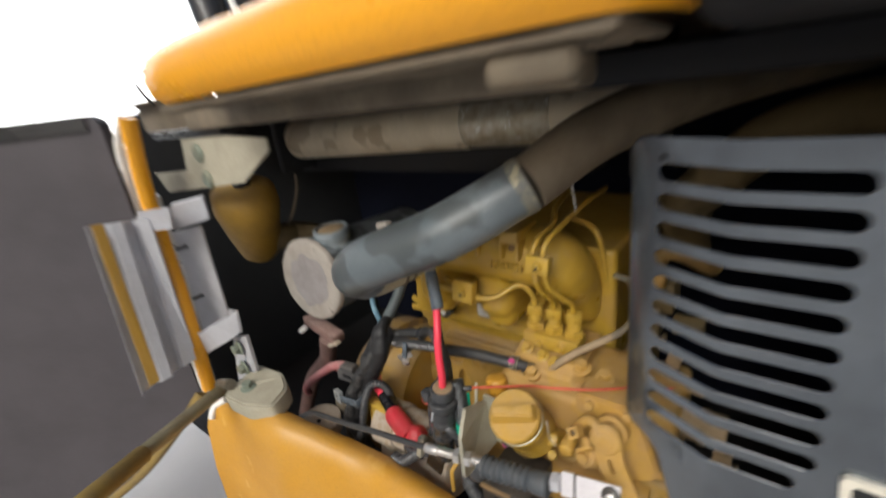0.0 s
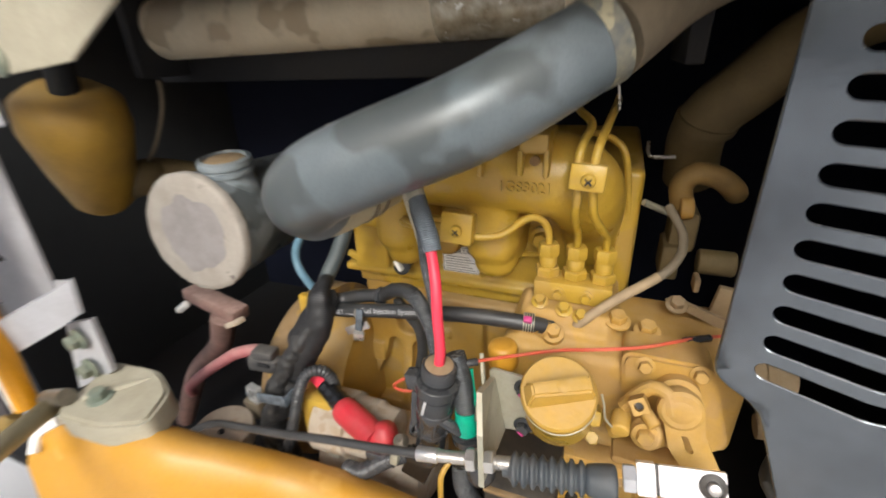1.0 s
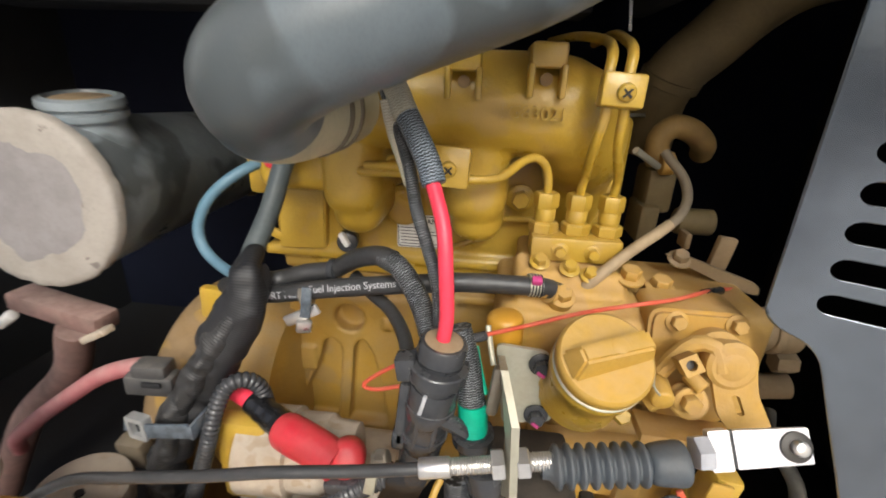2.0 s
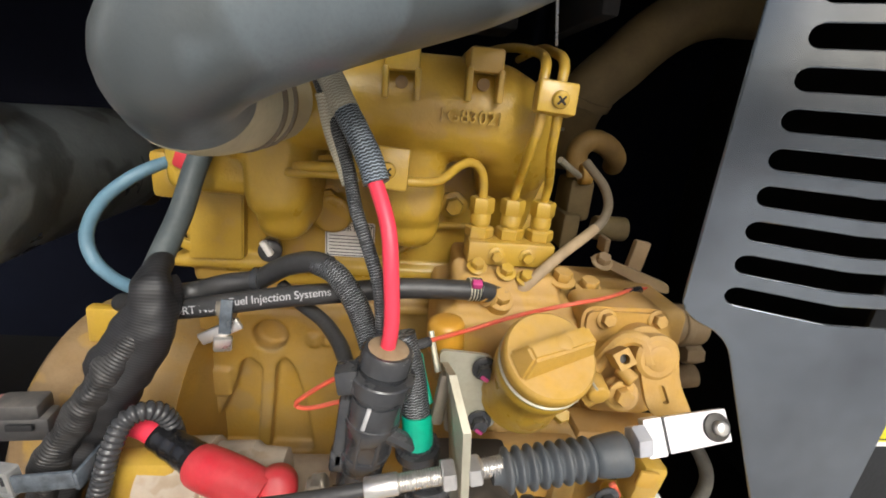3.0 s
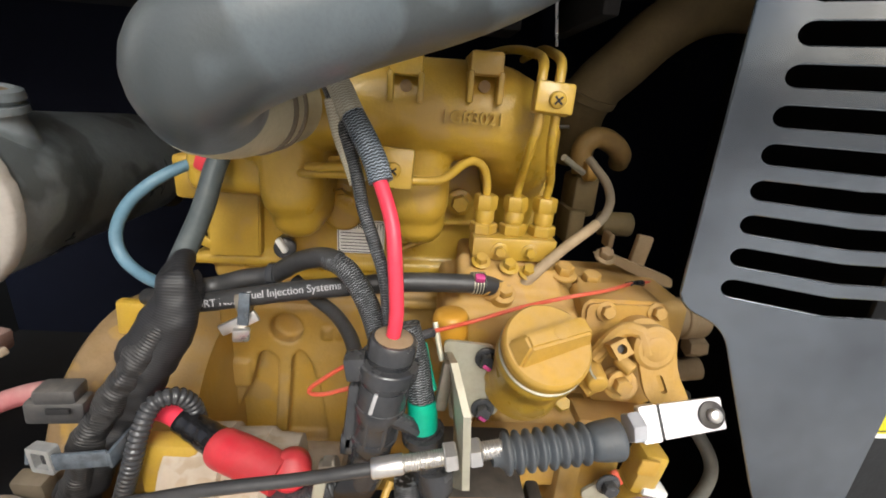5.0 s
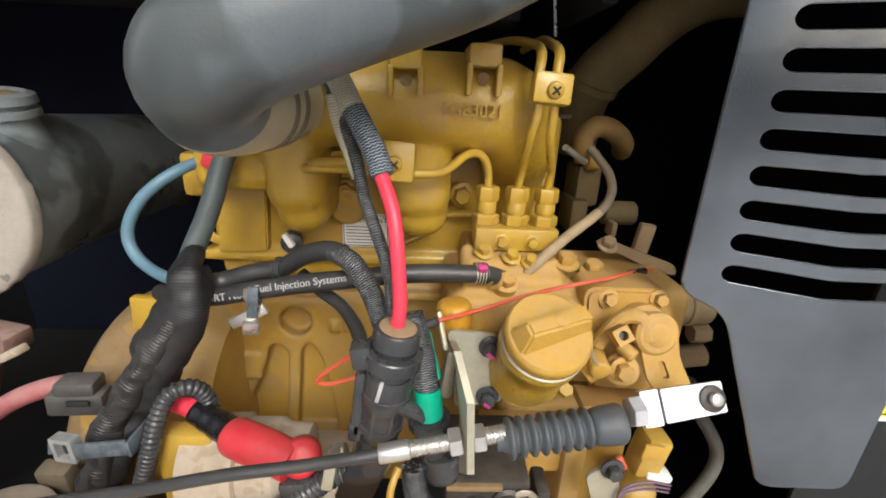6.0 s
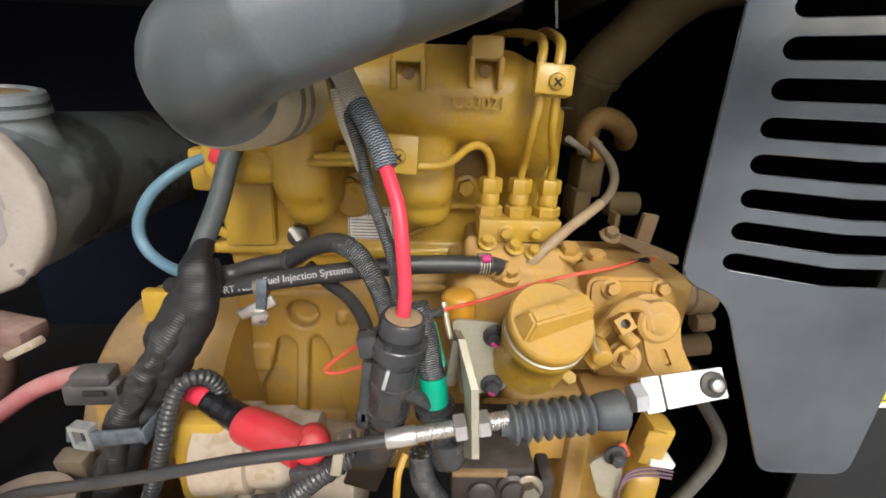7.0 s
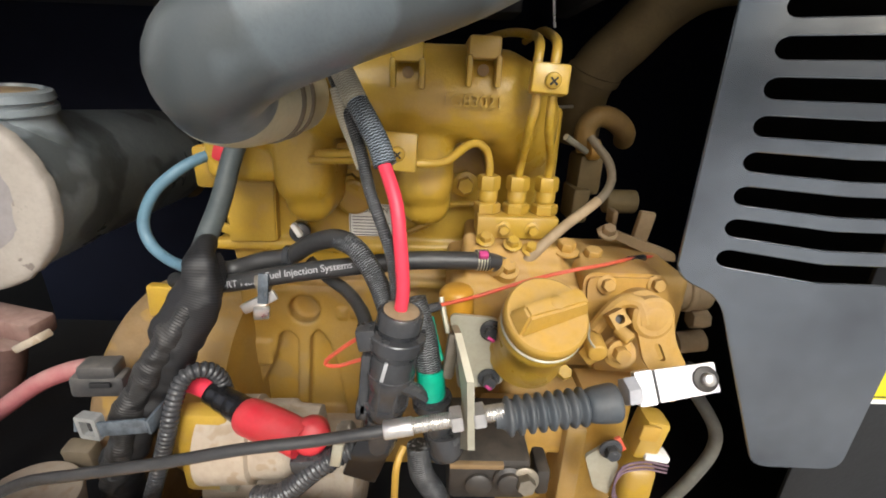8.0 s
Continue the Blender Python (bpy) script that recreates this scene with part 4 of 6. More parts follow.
def label_plate():
    l = thing("engine_label", "small white printed instruction label on the engine", "label")
    p0 = Vector((-0.122, 0.749, 0.754))
    part("film", plate(B(), rounded([(0, 0), (0.050, 0), (0.050, 0.037), (0, 0.037)], 0.003), 0.0008, p0, (1, 0, 0), (0, 0, 1)), "white", l)
    letters("heading", "IMPORTANT", 0.0082, pose(p0.x + 0.0255, 0.7470, p0.z + 0.0305, 90, 0, 0), "ink", l, "black printed heading", deep=0.0002)
    for k in range(6):
        part("text_line", slab(B(), (p0.x + 0.004, 0.7474, p0.z + 0.0042 + 0.0036 * k), (p0.x + 0.046 - 0.005 * (k * 7 % 3), 0.7476, p0.z + 0.0050 + 0.0036 * k)), "ink", l, smooth=False)
    part("border", plate(B(), rounded([(0.001, 0.001), (0.049, 0.001), (0.049, 0.036), (0.001, 0.036)], 0.003), 0.0003, p0 - Vector((0, 0.001, 0)), (1, 0, 0), (0, 0, 1), [rounded([(0.0018, 0.0018), (0.0484, 0.0018), (0.0484, 0.0352), (0.0018, 0.0352)], 0.003)]), "ink", l)


label_plate()


def injection_pump():
    bm = B()
    slab(bm, (0.006, 0.648, 0.740), (0.094, 0.74, 0.782), 0.005)
    slab(bm, (-0.012, 0.62, 0.690), (0.115, 0.74, 0.757), 0.008)
    slab(bm, (0.085, 0.632, 0.665), (0.205, 0.74, 0.764), 0.008)
    box(bm, (0.045, 0.66, 0.765), (0.09, 0.05, 0.03), (25, 0, 0), 0.006)
    body = part("injection_pump", bm, "pump", eng, "dusty injection pump housing", cast=0.003)
    part("gland_block", slab(B(), (0.012, 0.660, 0.786), (0.0865, 0.692, 0.8065), 0.002), "engine", body)
    for x in (0.036, 0.063):
        part("gland_bolt", hexbolt(B(), (x, 0.660, 0.7955), (0, -1, 0), 0.0085), "engine", body)
    for k in range(3):
        x = 0.0222 + 0.0268 * k
        base = Vector((x, 0.678, 0.8065))
        part("lock_nut", hexnut(B(), base, (0, 0, 1), 0.0215, 0.0095), "engine", body)
        part("delivery_nut", hexnut(B(), base + Vector((0, 0, 0.0215)), (0, 0, 1), 0.0185, 0.0130), "engine", body)
        part("delivery_sleeve", lathe(B(), base + Vector((0, 0, 0.011)), (0, 0, 1), [(0, 0.0078), (0.001, 0.0088), (0.010, 0.0088), (0.0115, 0.0080)], 24), "engine", body)
        part("delivery_neck", rod(B(), base + Vector((0, 0, 0.009)), base + Vector((0, 0, 0.014)), 0.008, 18), "engine", body)
    # bolts along the top and the small studs below the gland block
    for q in ((0.094, 0.654, 0.778), (0.121, 0.658, 0.770)):
        part("top_bolt", hexbolt(B(), q, (0, -0.25, 1), 0.014), "pump", body)
    for q in ((0.119, 0.612, 0.765), (0.161, 0.612, 0.766)):
        part("cover_bolt", hexbolt(B(), q, (0, -1, 0.25), 0.0098), "pump", body)
    for q in ((0.020, 0.655, 0.786), (0.044, 0.650, 0.784), (0.061, 0.648, 0.780)):
        part("stud", hexbolt(B(), q, (0, -0.5, 0.9), 0.010), "engine", body)
    # governor cover
    bm = plate(B(), rounded([(0.099, 0.615, 0.774)[::2], (0.170, 0.615, 0.774)[::2], (0.197, 0.615, 0.692)[::2], (0.177, 0.615, 0.677)[::2], (0.127, 0.615, 0.660)[::2], (0.106, 0.615, 0.714)[::2]], 0.012), -0.04, (0, 0.612, 0), (1, 0, 0), (0, 0, 1))
    bmesh.ops.bevel(bm, geom=[e for e in bm.edges if e.is_valid and len(e.link_faces) == 2 and e.calc_face_angle(0) > 1.2], offset=0.003, segments=2, affect="EDGES")
    cover = part("governor_cover", bm, "pump", body)
    part("cover_ledge", box(B(), (0.145, 0.600, 0.673), (0.085, 0.03, 0.010), (0, 3, 0), 0.003), "pump", body)
    # throttle lever on its shaft
    hub = Vector((0.146, 0.580, 0.752))
    ax = Vector((0, -1, 0.22)).normalized()
    lever = part("throttle_lever", lathe(B(), hub - ax * 0.03, ax, [(0, 0.018), (0.012, 0.018), (0.013, 0.0135), (0.024, 0.0135), (0.025, 0.0172), (0.031, 0.0168), (0.033, 0.014)], 32), "pump", body)
    part("shaft_ring", lathe(B(), hub + ax * 0.0025, ax, [(0, 0.0095), (0.001, 0.0095), (0.0016, 0.0085)], 24), "pump", lever)
    u, v = Vector((1, 0, 0)), ax.cross(Vector((1, 0, 0)))
    v = v if v.z > 0 else -v
    arm = rounded([(-0.016, 0.006), (0.016, 0.006), (0.020, -0.018), (0.038, -0.052), (0.018, -0.062), (-0.004, -0.036)], 0.006)
    slot = rounded([(0.003, -0.021), (0.008, -0.021), (0.0145, -0.035), (0.0095, -0.036)], 0.0024)
    bm = plate(B(), arm, 0.004, hub - ax * 0.004, u, v, [slot])
    part("lever_arm", bm, "pump", lever)
    # adjusting screw block, cover bolts, wire seal
    block_x, block_y = Vector((0.86, 0.12, 0.48)), Vector((-0.40, 0.45, 0.80))
    front = Vector((0.1145, 0.568, 0.757))
    part("stop_block", plate(B(), rounded([(-0.0062, -0.0062), (0.0062, -0.0062), (0.0062, 0.0062), (-0.0062, 0.0062)], 0.0008), -0.016, front, block_x, block_y, [circle(0, 0, 0.0036)]), "pump", cover)
    inward = -block_x.cross(block_y).normalized()
    part("stop_bore", rod(B(), front + inward * 0.006, front + inward * 0.014, 0.0036, 16), "dusty_black", cover)
    part("curved_arm", tube(B(), [(0.106, 0.590, 0.735), (0.115, 0.590, 0.751), (0.124, 0.590, 0.761), (0.135, 0.585, 0.762), (0.140, 0.580, 0.747)], 0.006, 10), "pump", cover)
    part("adjuster", rod(B(), (0.122, 0.585, 0.739), (0.130, 0.575, 0.734), 0.0055, 12, edge=0.001), "pump", cover)
    part("boss", rod(B(), (0.136, 0.600, 0.706), (0.124, 0.578, 0.721), 0.013, 20, edge=0.002), "pump", cover)
    part("boss_bolt", hexbolt(B(), (0.124, 0.578, 0.722), (0, -1, 0.1), 0.012), "pump", cover)
    part("seal_plug", rod(B(), (0.105, 0.590, 0.727), (0.104, 0.570, 0.724), 0.008, 16, edge=0.002), "cap", cover)
    part("seal_nut", hexnut(B(), (0.100, 0.585, 0.720), (0.4, -0.7, -0.4), 0.014, 0.012), "cap", cover)
    part("seal_wire", tube(B(), [(0.086, 0.565, 0.764), (0.089, 0.562, 0.755), (0.091, 0.562, 0.743), (0.097, 0.563, 0.735)], 0.0009, 6), "zinc", cover)
    # pipe stubs to the radiator side
    part("side_port", rod(B(), (0.195, 0.672, 0.733), (0.248, 0.675, 0.730), 0.019, 24, edge=0.003), "dusty", body)
    part("side_collar", rod(B(), (0.222, 0.673, 0.7315), (0.230, 0.6735, 0.731), 0.0205, 24, edge=0.001), "dusty", body)
    part("side_bolt", hexnut(B(), (0.238, 0.672, 0.701), (1, 0, 0), 0.018, 0.018), "dusty", body)
    part("side_pipe", rod(B(), (0.235, 0.680, 0.667), (0.263, 0.680, 0.671), 0.012, 16), "dusty", body)
    # lever bracket at the far corner of the pump
    part("corner_bracket", plate(B(), rounded([(0.135, 0.700, 0.786)[::2], (0.152, 0.700, 0.787)[::2], (0.220, 0.700, 0.764)[::2], (0.223, 0.700, 0.754)[::2], (0.205, 0.700, 0.756)[::2]], 0.004), 0.006, (0, 0.70, 0), (1, 0, 0), (0, 0, 1)), "dusty", body)
    part("bracket_bolt", hexbolt(B(), (0.147, 0.694, 0.783), (0, -0.5, 0.9), 0.012), "dusty", body)
    part("corner_post", box(B(), (0.187, 0.705, 0.788), (0.016, 0.008, 0.032), (0, 8, 0), 0.002), "dusty", body)
    return body


injection_pump()


def injector_pipes():
    Y = 0.645
    r = 0.0037
    def pipe(points):
        part("injector_pipe", tube(B(), points, r, 12, 0.004), "engine", eng)
    t1 = (0.0222, 0.678, 0.840)
    pipe([t1, (0.0212, 0.676, 0.853), (0.0165, 0.672, 0.865), (0.008, 0.668, 0.8705), (-0.002, 0.662, 0.868), (-0.012, 0.652, 0.861), (-0.022, 0.645, 0.8565), (-0.042, 0.638, 0.8563), (-0.079, 0.640, 0.858), (-0.129, 0.660, 0.853), (-0.155, 0.700, 0.846)])
    pipe([(0.049, 0.678, 0.840), (0.0492, 0.671, 0.856), (0.0480, 0.658, 0.868), (0.0465, 0.640, 0.888), (0.048, 0.632, 0.908), (0.046, 0.632, 0.932), (0.048, 0.640, 0.947), (0.051, 0.680, 0.957), (0.037, 0.720, 0.963), (0.023, 0.800, 0.965)])
    pipe([(0.0758, 0.678, 0.840), (0.0750, 0.671, 0.856), (0.0700, 0.658, 0.868), (0.0625, 0.641, 0.887), (0.060, 0.632, 0.909), (0.059, 0.632, 0.932), (0.061, 0.640, 0.948), (0.065, 0.680, 0.958), (0.069, 0.740, 0.967), (0.069, 0.820, 0.965)])
    pipe([(-0.128, 0.660, 0.858), (-0.106, 0.642, 0.862), (-0.078, 0.640, 0.863), (-0.065, 0.640, 0.863)])
    pipe([(-0.065, 0.640, 0.870), (-0.088, 0.645, 0.868), (-0.109, 0.660, 0.864)])
    pipe([(0.042, 0.765, 0.937), (0.069, 0.755, 0.931), (0.084, 0.750, 0.913), (0.094, 0.755, 0.852)])
    # clamps
    for px, w, h in ((Vector((0.055, 0.628, 0.923)), 0.028, 0.0215), (Vector((-0.058, 0.633, 0.866)), 0.032, 0.030)):
        c = thing("pipe_clamp", "small yellow block clamp with a cross-head screw", "clamp", group="pipe clamps")
        part("block", box(B(), px, (w, 0.014, h), (-8, 3, 0), 0.002), "engine", c)
        s = part("screw", rod(B(), px + Vector((0.001, -0.006, 0)), px + Vector((0.001, -0.0115, -0.001)), 0.0058, 18, edge=0.0012), "engine", c)
        bm = box(B(), px + Vector((0.001, -0.0117, -0.001)), (0.0075, 0.0008, 0.0014), (0, 45, 0))
        box(bm, px + Vector((0.001, -0.0118, -0.001)), (0.0075, 0.0008, 0.0014), (0, -45, 0))
        part("cross_slot", bm, "dark", s, smooth=False)


injector_pipes()


def oil_filler():
    o = thing("oil_filler", "yellow oil filler neck with a wide gripped cap", "filler cap")
    ax = Vector((0.02, -0.58, 0.81)).normalized()
    c = Vector((0.0535, 0.549, 0.771))
    cap = part("cap", lathe(B(), c - ax * 0.014, ax, [(0, 0.0290), (0.003, 0.0302), (0.0095, 0.0302), (0.012, 0.0295), (0.0135, 0.0280), (0.0138, 0.0)], 48), "cap", o, "yellow plastic cap")
    u = Vector((0.93, 0.22, 0.28))
    u = (u - ax * u.dot(ax)).normalized()
    v = ax.cross(u)
    m = Matrix((u, v, ax)).transposed().to_4x4()
    m.translation = c
    bm = B()
    vs = [bm.verts.new(m @ Vector(q)) for q in ((-0.027, -0.011, -0.001), (0.028, -0.0095, -0.001), (0.028, 0.0095, -0.001), (-0.027, 0.0095, -0.001), (-0.0195, -0.0050, 0.0155), (0.025, -0.0062, 0.0135), (0.025, 0.0062, 0.0135), (-0.0195, 0.0050, 0.0155))]
    for f in ((0, 1, 2, 3), (4, 5, 6, 7), (0, 1, 5, 4), (1, 2, 6, 5), (2, 3, 7, 6), (3, 0, 4, 7)):
        bm.faces.new([vs[k] for k in f])
    bmesh.ops.bevel(bm, geom=list(bm.edges), offset=0.0018, segments=2, affect="EDGES")
    part("grip", bm, "cap", cap)
    part("cap_symbol", lathe(B(), c + u * 0.004 + ax * 0.0140, ax, [(0, 0.005), (0.0008, 0.005), (0.0011, 0.0045)], 20), "cap", cap)
    part("gasket", lathe(B(), c - ax * 0.0165, ax, [(0, 0.0296), (0.0006, 0.0306), (0.0018, 0.0306), (0.0024, 0.0296)], 40), "zinc", o, "pale sealing ring")
    bm = lathe(B(), c - ax * 0.075, ax, [(0, 0.031), (0.025, 0.0285), (0.043, 0.0285), (0.046, 0.0305), (0.056, 0.0305), (0.059, 0.029)], 40)
    box(bm, c - ax * 0.078 + Vector((0.004, 0.006, 0)), (0.070, 0.05, 0.016), (-36, 0, 0), 0.006)
    part("neck", bm, "engine", o)
    for q in ((0.084, 0.585, 0.694), (0.051, 0.600, 0.686)):
        part("neck_bolt", hexbolt(B(), q, (0, -0.6, 0.7), 0.011, False), "engine", o)
    return o


oil_filler()


# ---- throttle cable and its bracket ----
def cable_bracket():
    b = thing("cable_bracket", "zinc-plated angle bracket bolted beside the filler", "bracket")
    bm = plate(B(), rounded([(-0.013, 0.585, 0.748)[::2], (0.026, 0.585, 0.745)[::2], (0.035, 0.585, 0.683)[::2], (-0.003, 0.585, 0.676)[::2]], 0.006), -0.003, (0, 0.585, 0), (1, 0, 0), (0, 0, 1))
    part("plate", bm, "zinc", b)
    for q, z in (((0.021, 0.584, 0.735), 1), ((0.022, 0.584, 0.689), 1)):
        s = part("bolt", hexbolt(B(), q, (0, -1, 0), 0.011), "plastic", b, "dark socket bolt")
        part("paint_mark", box(B(), Vector(q) + Vector((-0.001, -0.0088, -0.003)), (0.0065, 0.0012, 0.0028), (0, 35, 0), 0.0005), "magenta", s, "magenta paint mark")
    # flange towards the cable
    a0, a1 = Vector((-0.011, 0.583, 0.740)), Vector((-0.011, 0.540, 0.759))
    b0, b1 = Vector((0.000, 0.583, 0.678)), Vector((-0.003, 0.515, 0.738))
    c1, d1 = Vector((-0.000, 0.510, 0.686)), Vector((-0.004, 0.522, 0.675))
    bm = B()
    ring = [a0, a1, b1, c1, d1, b0]
    front = [bm.verts.new(q) for q in ring]
    back = [bm.verts.new(q + Vector((0.0048, 0, 0))) for q in ring]
    bm.faces.new(front)
    bm.faces.new(back[::-1])
    for k in range(6):
        bm.faces.new((front[k], front[(k + 1) % 6], back[(k + 1) % 6], back[k]))
    part("flange", bm, "zinc", b, angle=20)
    part("tab", tube(B(), [(-0.020, 0.585, 0.763), (-0.017, 0.578, 0.750), (-0.014, 0.572, 0.739)], 0.0022, 8), "zinc", b)
    part("clip", box(B(), (-0.012, 0.556, 0.730), (0.009, 0.008, 0.040), (0, 6, 0), 0.003), "steel", b, "dull steel clip")
    return b


cable_bracket()


def throttle_cable():
    t = thing("throttle_cable", "black sheathed throttle cable with threaded end, bellows boot and clevis", "cable")
    p0, p1 = Vector((-0.057, 0.513, 0.699)), Vector((0.161, 0.533, 0.730))
    d = (p1 - p0).normalized()
    L = (p1 - p0).length
    at = lambda px: p0 + d * (L * px)
    part("sheath", tube(B(), [at(0.03), at(-0.06), (-0.102, 0.511, 0.691), (-0.153, 0.508, 0.685), (-0.207, 0.509, 0.671), (-0.267, 0.510, 0.658), (-0.318, 0.512, 0.643), (-0.385, 0.514, 0.595), (-0.435, 0.518, 0.549), (-0.445, 0.53, 0.489)], 0.0042, 12), "black", t)
    part("ferrule", rod(B(), at(0.0), at(0.09), 0.0064, 20, edge=0.0008), "zinc_bright", t, "bright crimped ferrule")
    bm = tube(B(), [at(0.085), at(0.14), at(0.21)], lambda s, w: 0.0052 + 0.0004 * math.sin(2 * math.pi * s / 0.0016), 16, 0.0004)
    part("thread", bm, "zinc_bright", t, "bright threaded sleeve")
    for a in (0.205, 0.275):
        part("lock_nut", hexnut(B(), at(a), d, 0.0165, 0.008), "zinc_bright", t, "bright hex nut")
    bm = tube(B(), [at(0.29), at(0.33), at(0.375)], lambda s, w: 0.0056 + 0.0005 * math.sin(2 * math.pi * s / 0.0017), 16, 0.0004)
    part("thread", bm, "zinc_bright", t)
    prof = [(0.0, 0.007), (0.004, 0.0075)]
    n = 8
    for k in range(n):
        s = 0.006 + k * 0.0073
        prof += [(s, 0.0096), (s + 0.0010, 0.0104), (s + 0.0022, 0.0130), (s + 0.0034, 0.0135), (s + 0.0046, 0.0130), (s + 0.0058, 0.0106), (s + 0.0067, 0.0096)]
    s = 0.006 + n * 0.0073
    prof += [(s, 0.0108), (s + 0.003, 0.0120), (s + 0.008, 0.0128), (s + 0.0175, 0.0136), (s + 0.0195, 0.0134), (s + 0.0210, 0.0124), (s + 0.022, 0.0098)]
    k = L * (0.755 - 0.36) / prof[-1][0]
    part("bellows", lathe(B(), at(0.345) - Vector((0, 0, 0.0045)), at(0.745) - at(0.345) - Vector((0, 0, 0.0035)), [(a * k, r) for a, r in prof], 36), "bellows", t, "dusty black rubber bellows", angle=60)
    part("end_nut", hexnut(B(), at(0.755), d, 0.018, 0.009), "galv", t, "pale zinc end nut")
    u = d
    v = Vector((0, 0.50, 0.866))
    v = (v - d * v.dot(d)).normalized()
    nrm = u.cross(v)
    o = at(0.772) - nrm * 0.004
    cl = part("clevis", plate(B(), rounded([(0.021, -0.0112), (0.0645, -0.0102), (0.0645, 0.0102), (0.021, 0.0112)], 0.0012), 0.0032, o, u, v), "yoke", t, "white polished clevis plate")
    part("clevis_neck", plate(B(), rounded([(0.006, -0.0118), (0.0185, -0.0118), (0.0185, 0.0118), (0.006, 0.0118)], 0.0012), 0.0060, o - nrm * 0.002, u, v), "yoke", t, "bright clevis neck")
    part("clevis_washer", plate(B(), [(0.018, -0.0110), (0.0215, -0.0110), (0.0215, 0.0110), (0.018, 0.0110)], 0.0022, o, u, v), "plastic", t, "dark spacer in the clevis")
    q = o + u * 0.0555 + nrm * 0.0032
    part("washer", lathe(B(), q, nrm, [(0, 0.0090), (0.0014, 0.0090), (0.0018, 0.0084)], 24), "dusty_black", cl, "toothed steel washer")
    part("clevis_screw", rod(B(), q + nrm * 0.001, q + nrm * 0.0068, 0.0046, 18, edge=0.0012), "zinc_bright", cl, "bright screw head")
    return t


throttle_cable()


# ---- fuel hose with print, clamp and clip ----
def fuel_hose():
    f = thing("fuel_hose", "black rubber fuel hose with white printing and a steel clamp", "hose")
    line = [(-0.27, 0.66, 0.735), (-0.224, 0.628, 0.748), (-0.201, 0.622, 0.752), (-0.143, 0.618, 0.765), (-0.087, 0.617, 0.774), (-0.041, 0.619, 0.779), (0.006, 0.624, 0.778), (0.022, 0.628, 0.776), (0.035, 0.636, 0.769)]
    part("tube", tube(B(), line, 0.0078, 18), "black", f)
    d = (Vector(line[4]) - Vector(line[2])).normalized()
    v = Vector((0, 0.35, 0.94))
    v = (v - d * v.dot(d)).normalized()
    n = d.cross(v)
    def printed(text, px, size):
        m = Matrix((d, v, n)).transposed().to_4x4()
        m.translation = Vector(px) + n * 0.0082
        letters("printing", text, size, m, "print", f, "white printed words", deep=0.0003)
    printed("Fuel Injection Systems", (-0.128, 0.618, 0.768), 0.0083)
    printed("ORT Not", (-0.189, 0.621, 0.753), 0.0083)
    c = Vector((0.015, 0.626, 0.778))
    part("hose_clamp", lathe(B(), c - Vector((0.006, 0, 0)), (1, 0.15, -0.05), [(0, 0.008), (0.0004, 0.0092), (0.0105, 0.0092), (0.011, 0.008)], 24), "zinc", f, "worn steel hose clamp")
    for k in range(4):
        part("clamp_slot", lathe(B(), c + Vector((-0.0042 + 0.0024 * k, 0, 0)), (1, 0.15, -0.05), [(0, 0.0090), (0.0002, 0.00945), (0.0010, 0.00945), (0.0012, 0.0090)], 20), "plastic", f, "dark clamp slot")
    part("clamp_screw", box(B(), c + Vector((0.0, -0.007, 0.0075)), (0.008, 0.006, 0.006), (30, 0, 0), 0.0015), "magenta", f, "magenta marked clamp screw")
    axis = Vector((0.80, 0.35, -0.48)).normalized()
    nose = Vector((0.021, 0.629, 0.775))
    part("nozzle", lathe(B(), nose, axis, [(0, 0.0086), (0.0015, 0.0088), (0.003, 0.0070), (0.007, 0.0068), (0.0075, 0.0098), (0.0105, 0.0098), (0.011, 0.0066), (0.020, 0.0064)], 20), "pump", f, "dusty hose nozzle")
    eye = Vector((0.0375, 0.634, 0.764))
    up = Vector((0.05, -0.55, 0.83)).normalized()
    part("banjo_eye", lathe(B(), eye - up * 0.007, up, [(0, 0.009), (0.001, 0.0105), (0.011, 0.0105), (0.012, 0.009)], 22), "pump", f, "dusty banjo eye")
    part("banjo_bolt", hexbolt(B(), eye + up * 0.004, up, 0.0125), "pump", f)
    # clip that holds the hose to the branch loom
    k = thing("hose_tie", "bright tie and clip round the fuel hose", "cable tie")
    part("band", lathe(B(), Vector((-0.170, 0.619, 0.756)) - d * 0.0035, d, [(0, 0.0084), (0.0003, 0.0098), (0.0067, 0.0098), (0.007, 0.0084)], 20), "steel", k)
    part("strap", box(B(), (-0.166, 0.607, 0.755), (0.0085, 0.003, 0.026), (-10, 4, 0), 0.001), "tie", k)
    part("tail", box(B(), (-0.173, 0.612, 0.740), (0.034, 0.004, 0.010), (0, -28, 0), 0.002), "zinc_bright", k, "crumpled bright tie tail")
    part("tail_end", box(B(), (-0.171, 0.610, 0.731), (0.013, 0.006, 0.013), (15, 6, 20), 0.002), "zinc_bright", k)
    return f


fuel_hose()

ret = thing("return_hose", "dust-covered tan return hose over the pump, dark at its upper bend", "hose")
part("lower_run", tube(B(), [(0.050, 0.645, 0.762), (0.070, 0.645, 0.786), (0.091, 0.655, 0.802), (0.114, 0.668, 0.815), (0.124, 0.674, 0.821)], 0.0047, 14), "tan", ret)
part("upper_bend", tube(B(), [(0.121, 0.672, 0.819), (0.132, 0.680, 0.826), (0.142, 0.695, 0.838), (0.142, 0.710, 0.852), (0.134, 0.722, 0.864), (0.128, 0.73, 0.872)], 0.0042, 14), "frame", ret, "grimy dark bend")


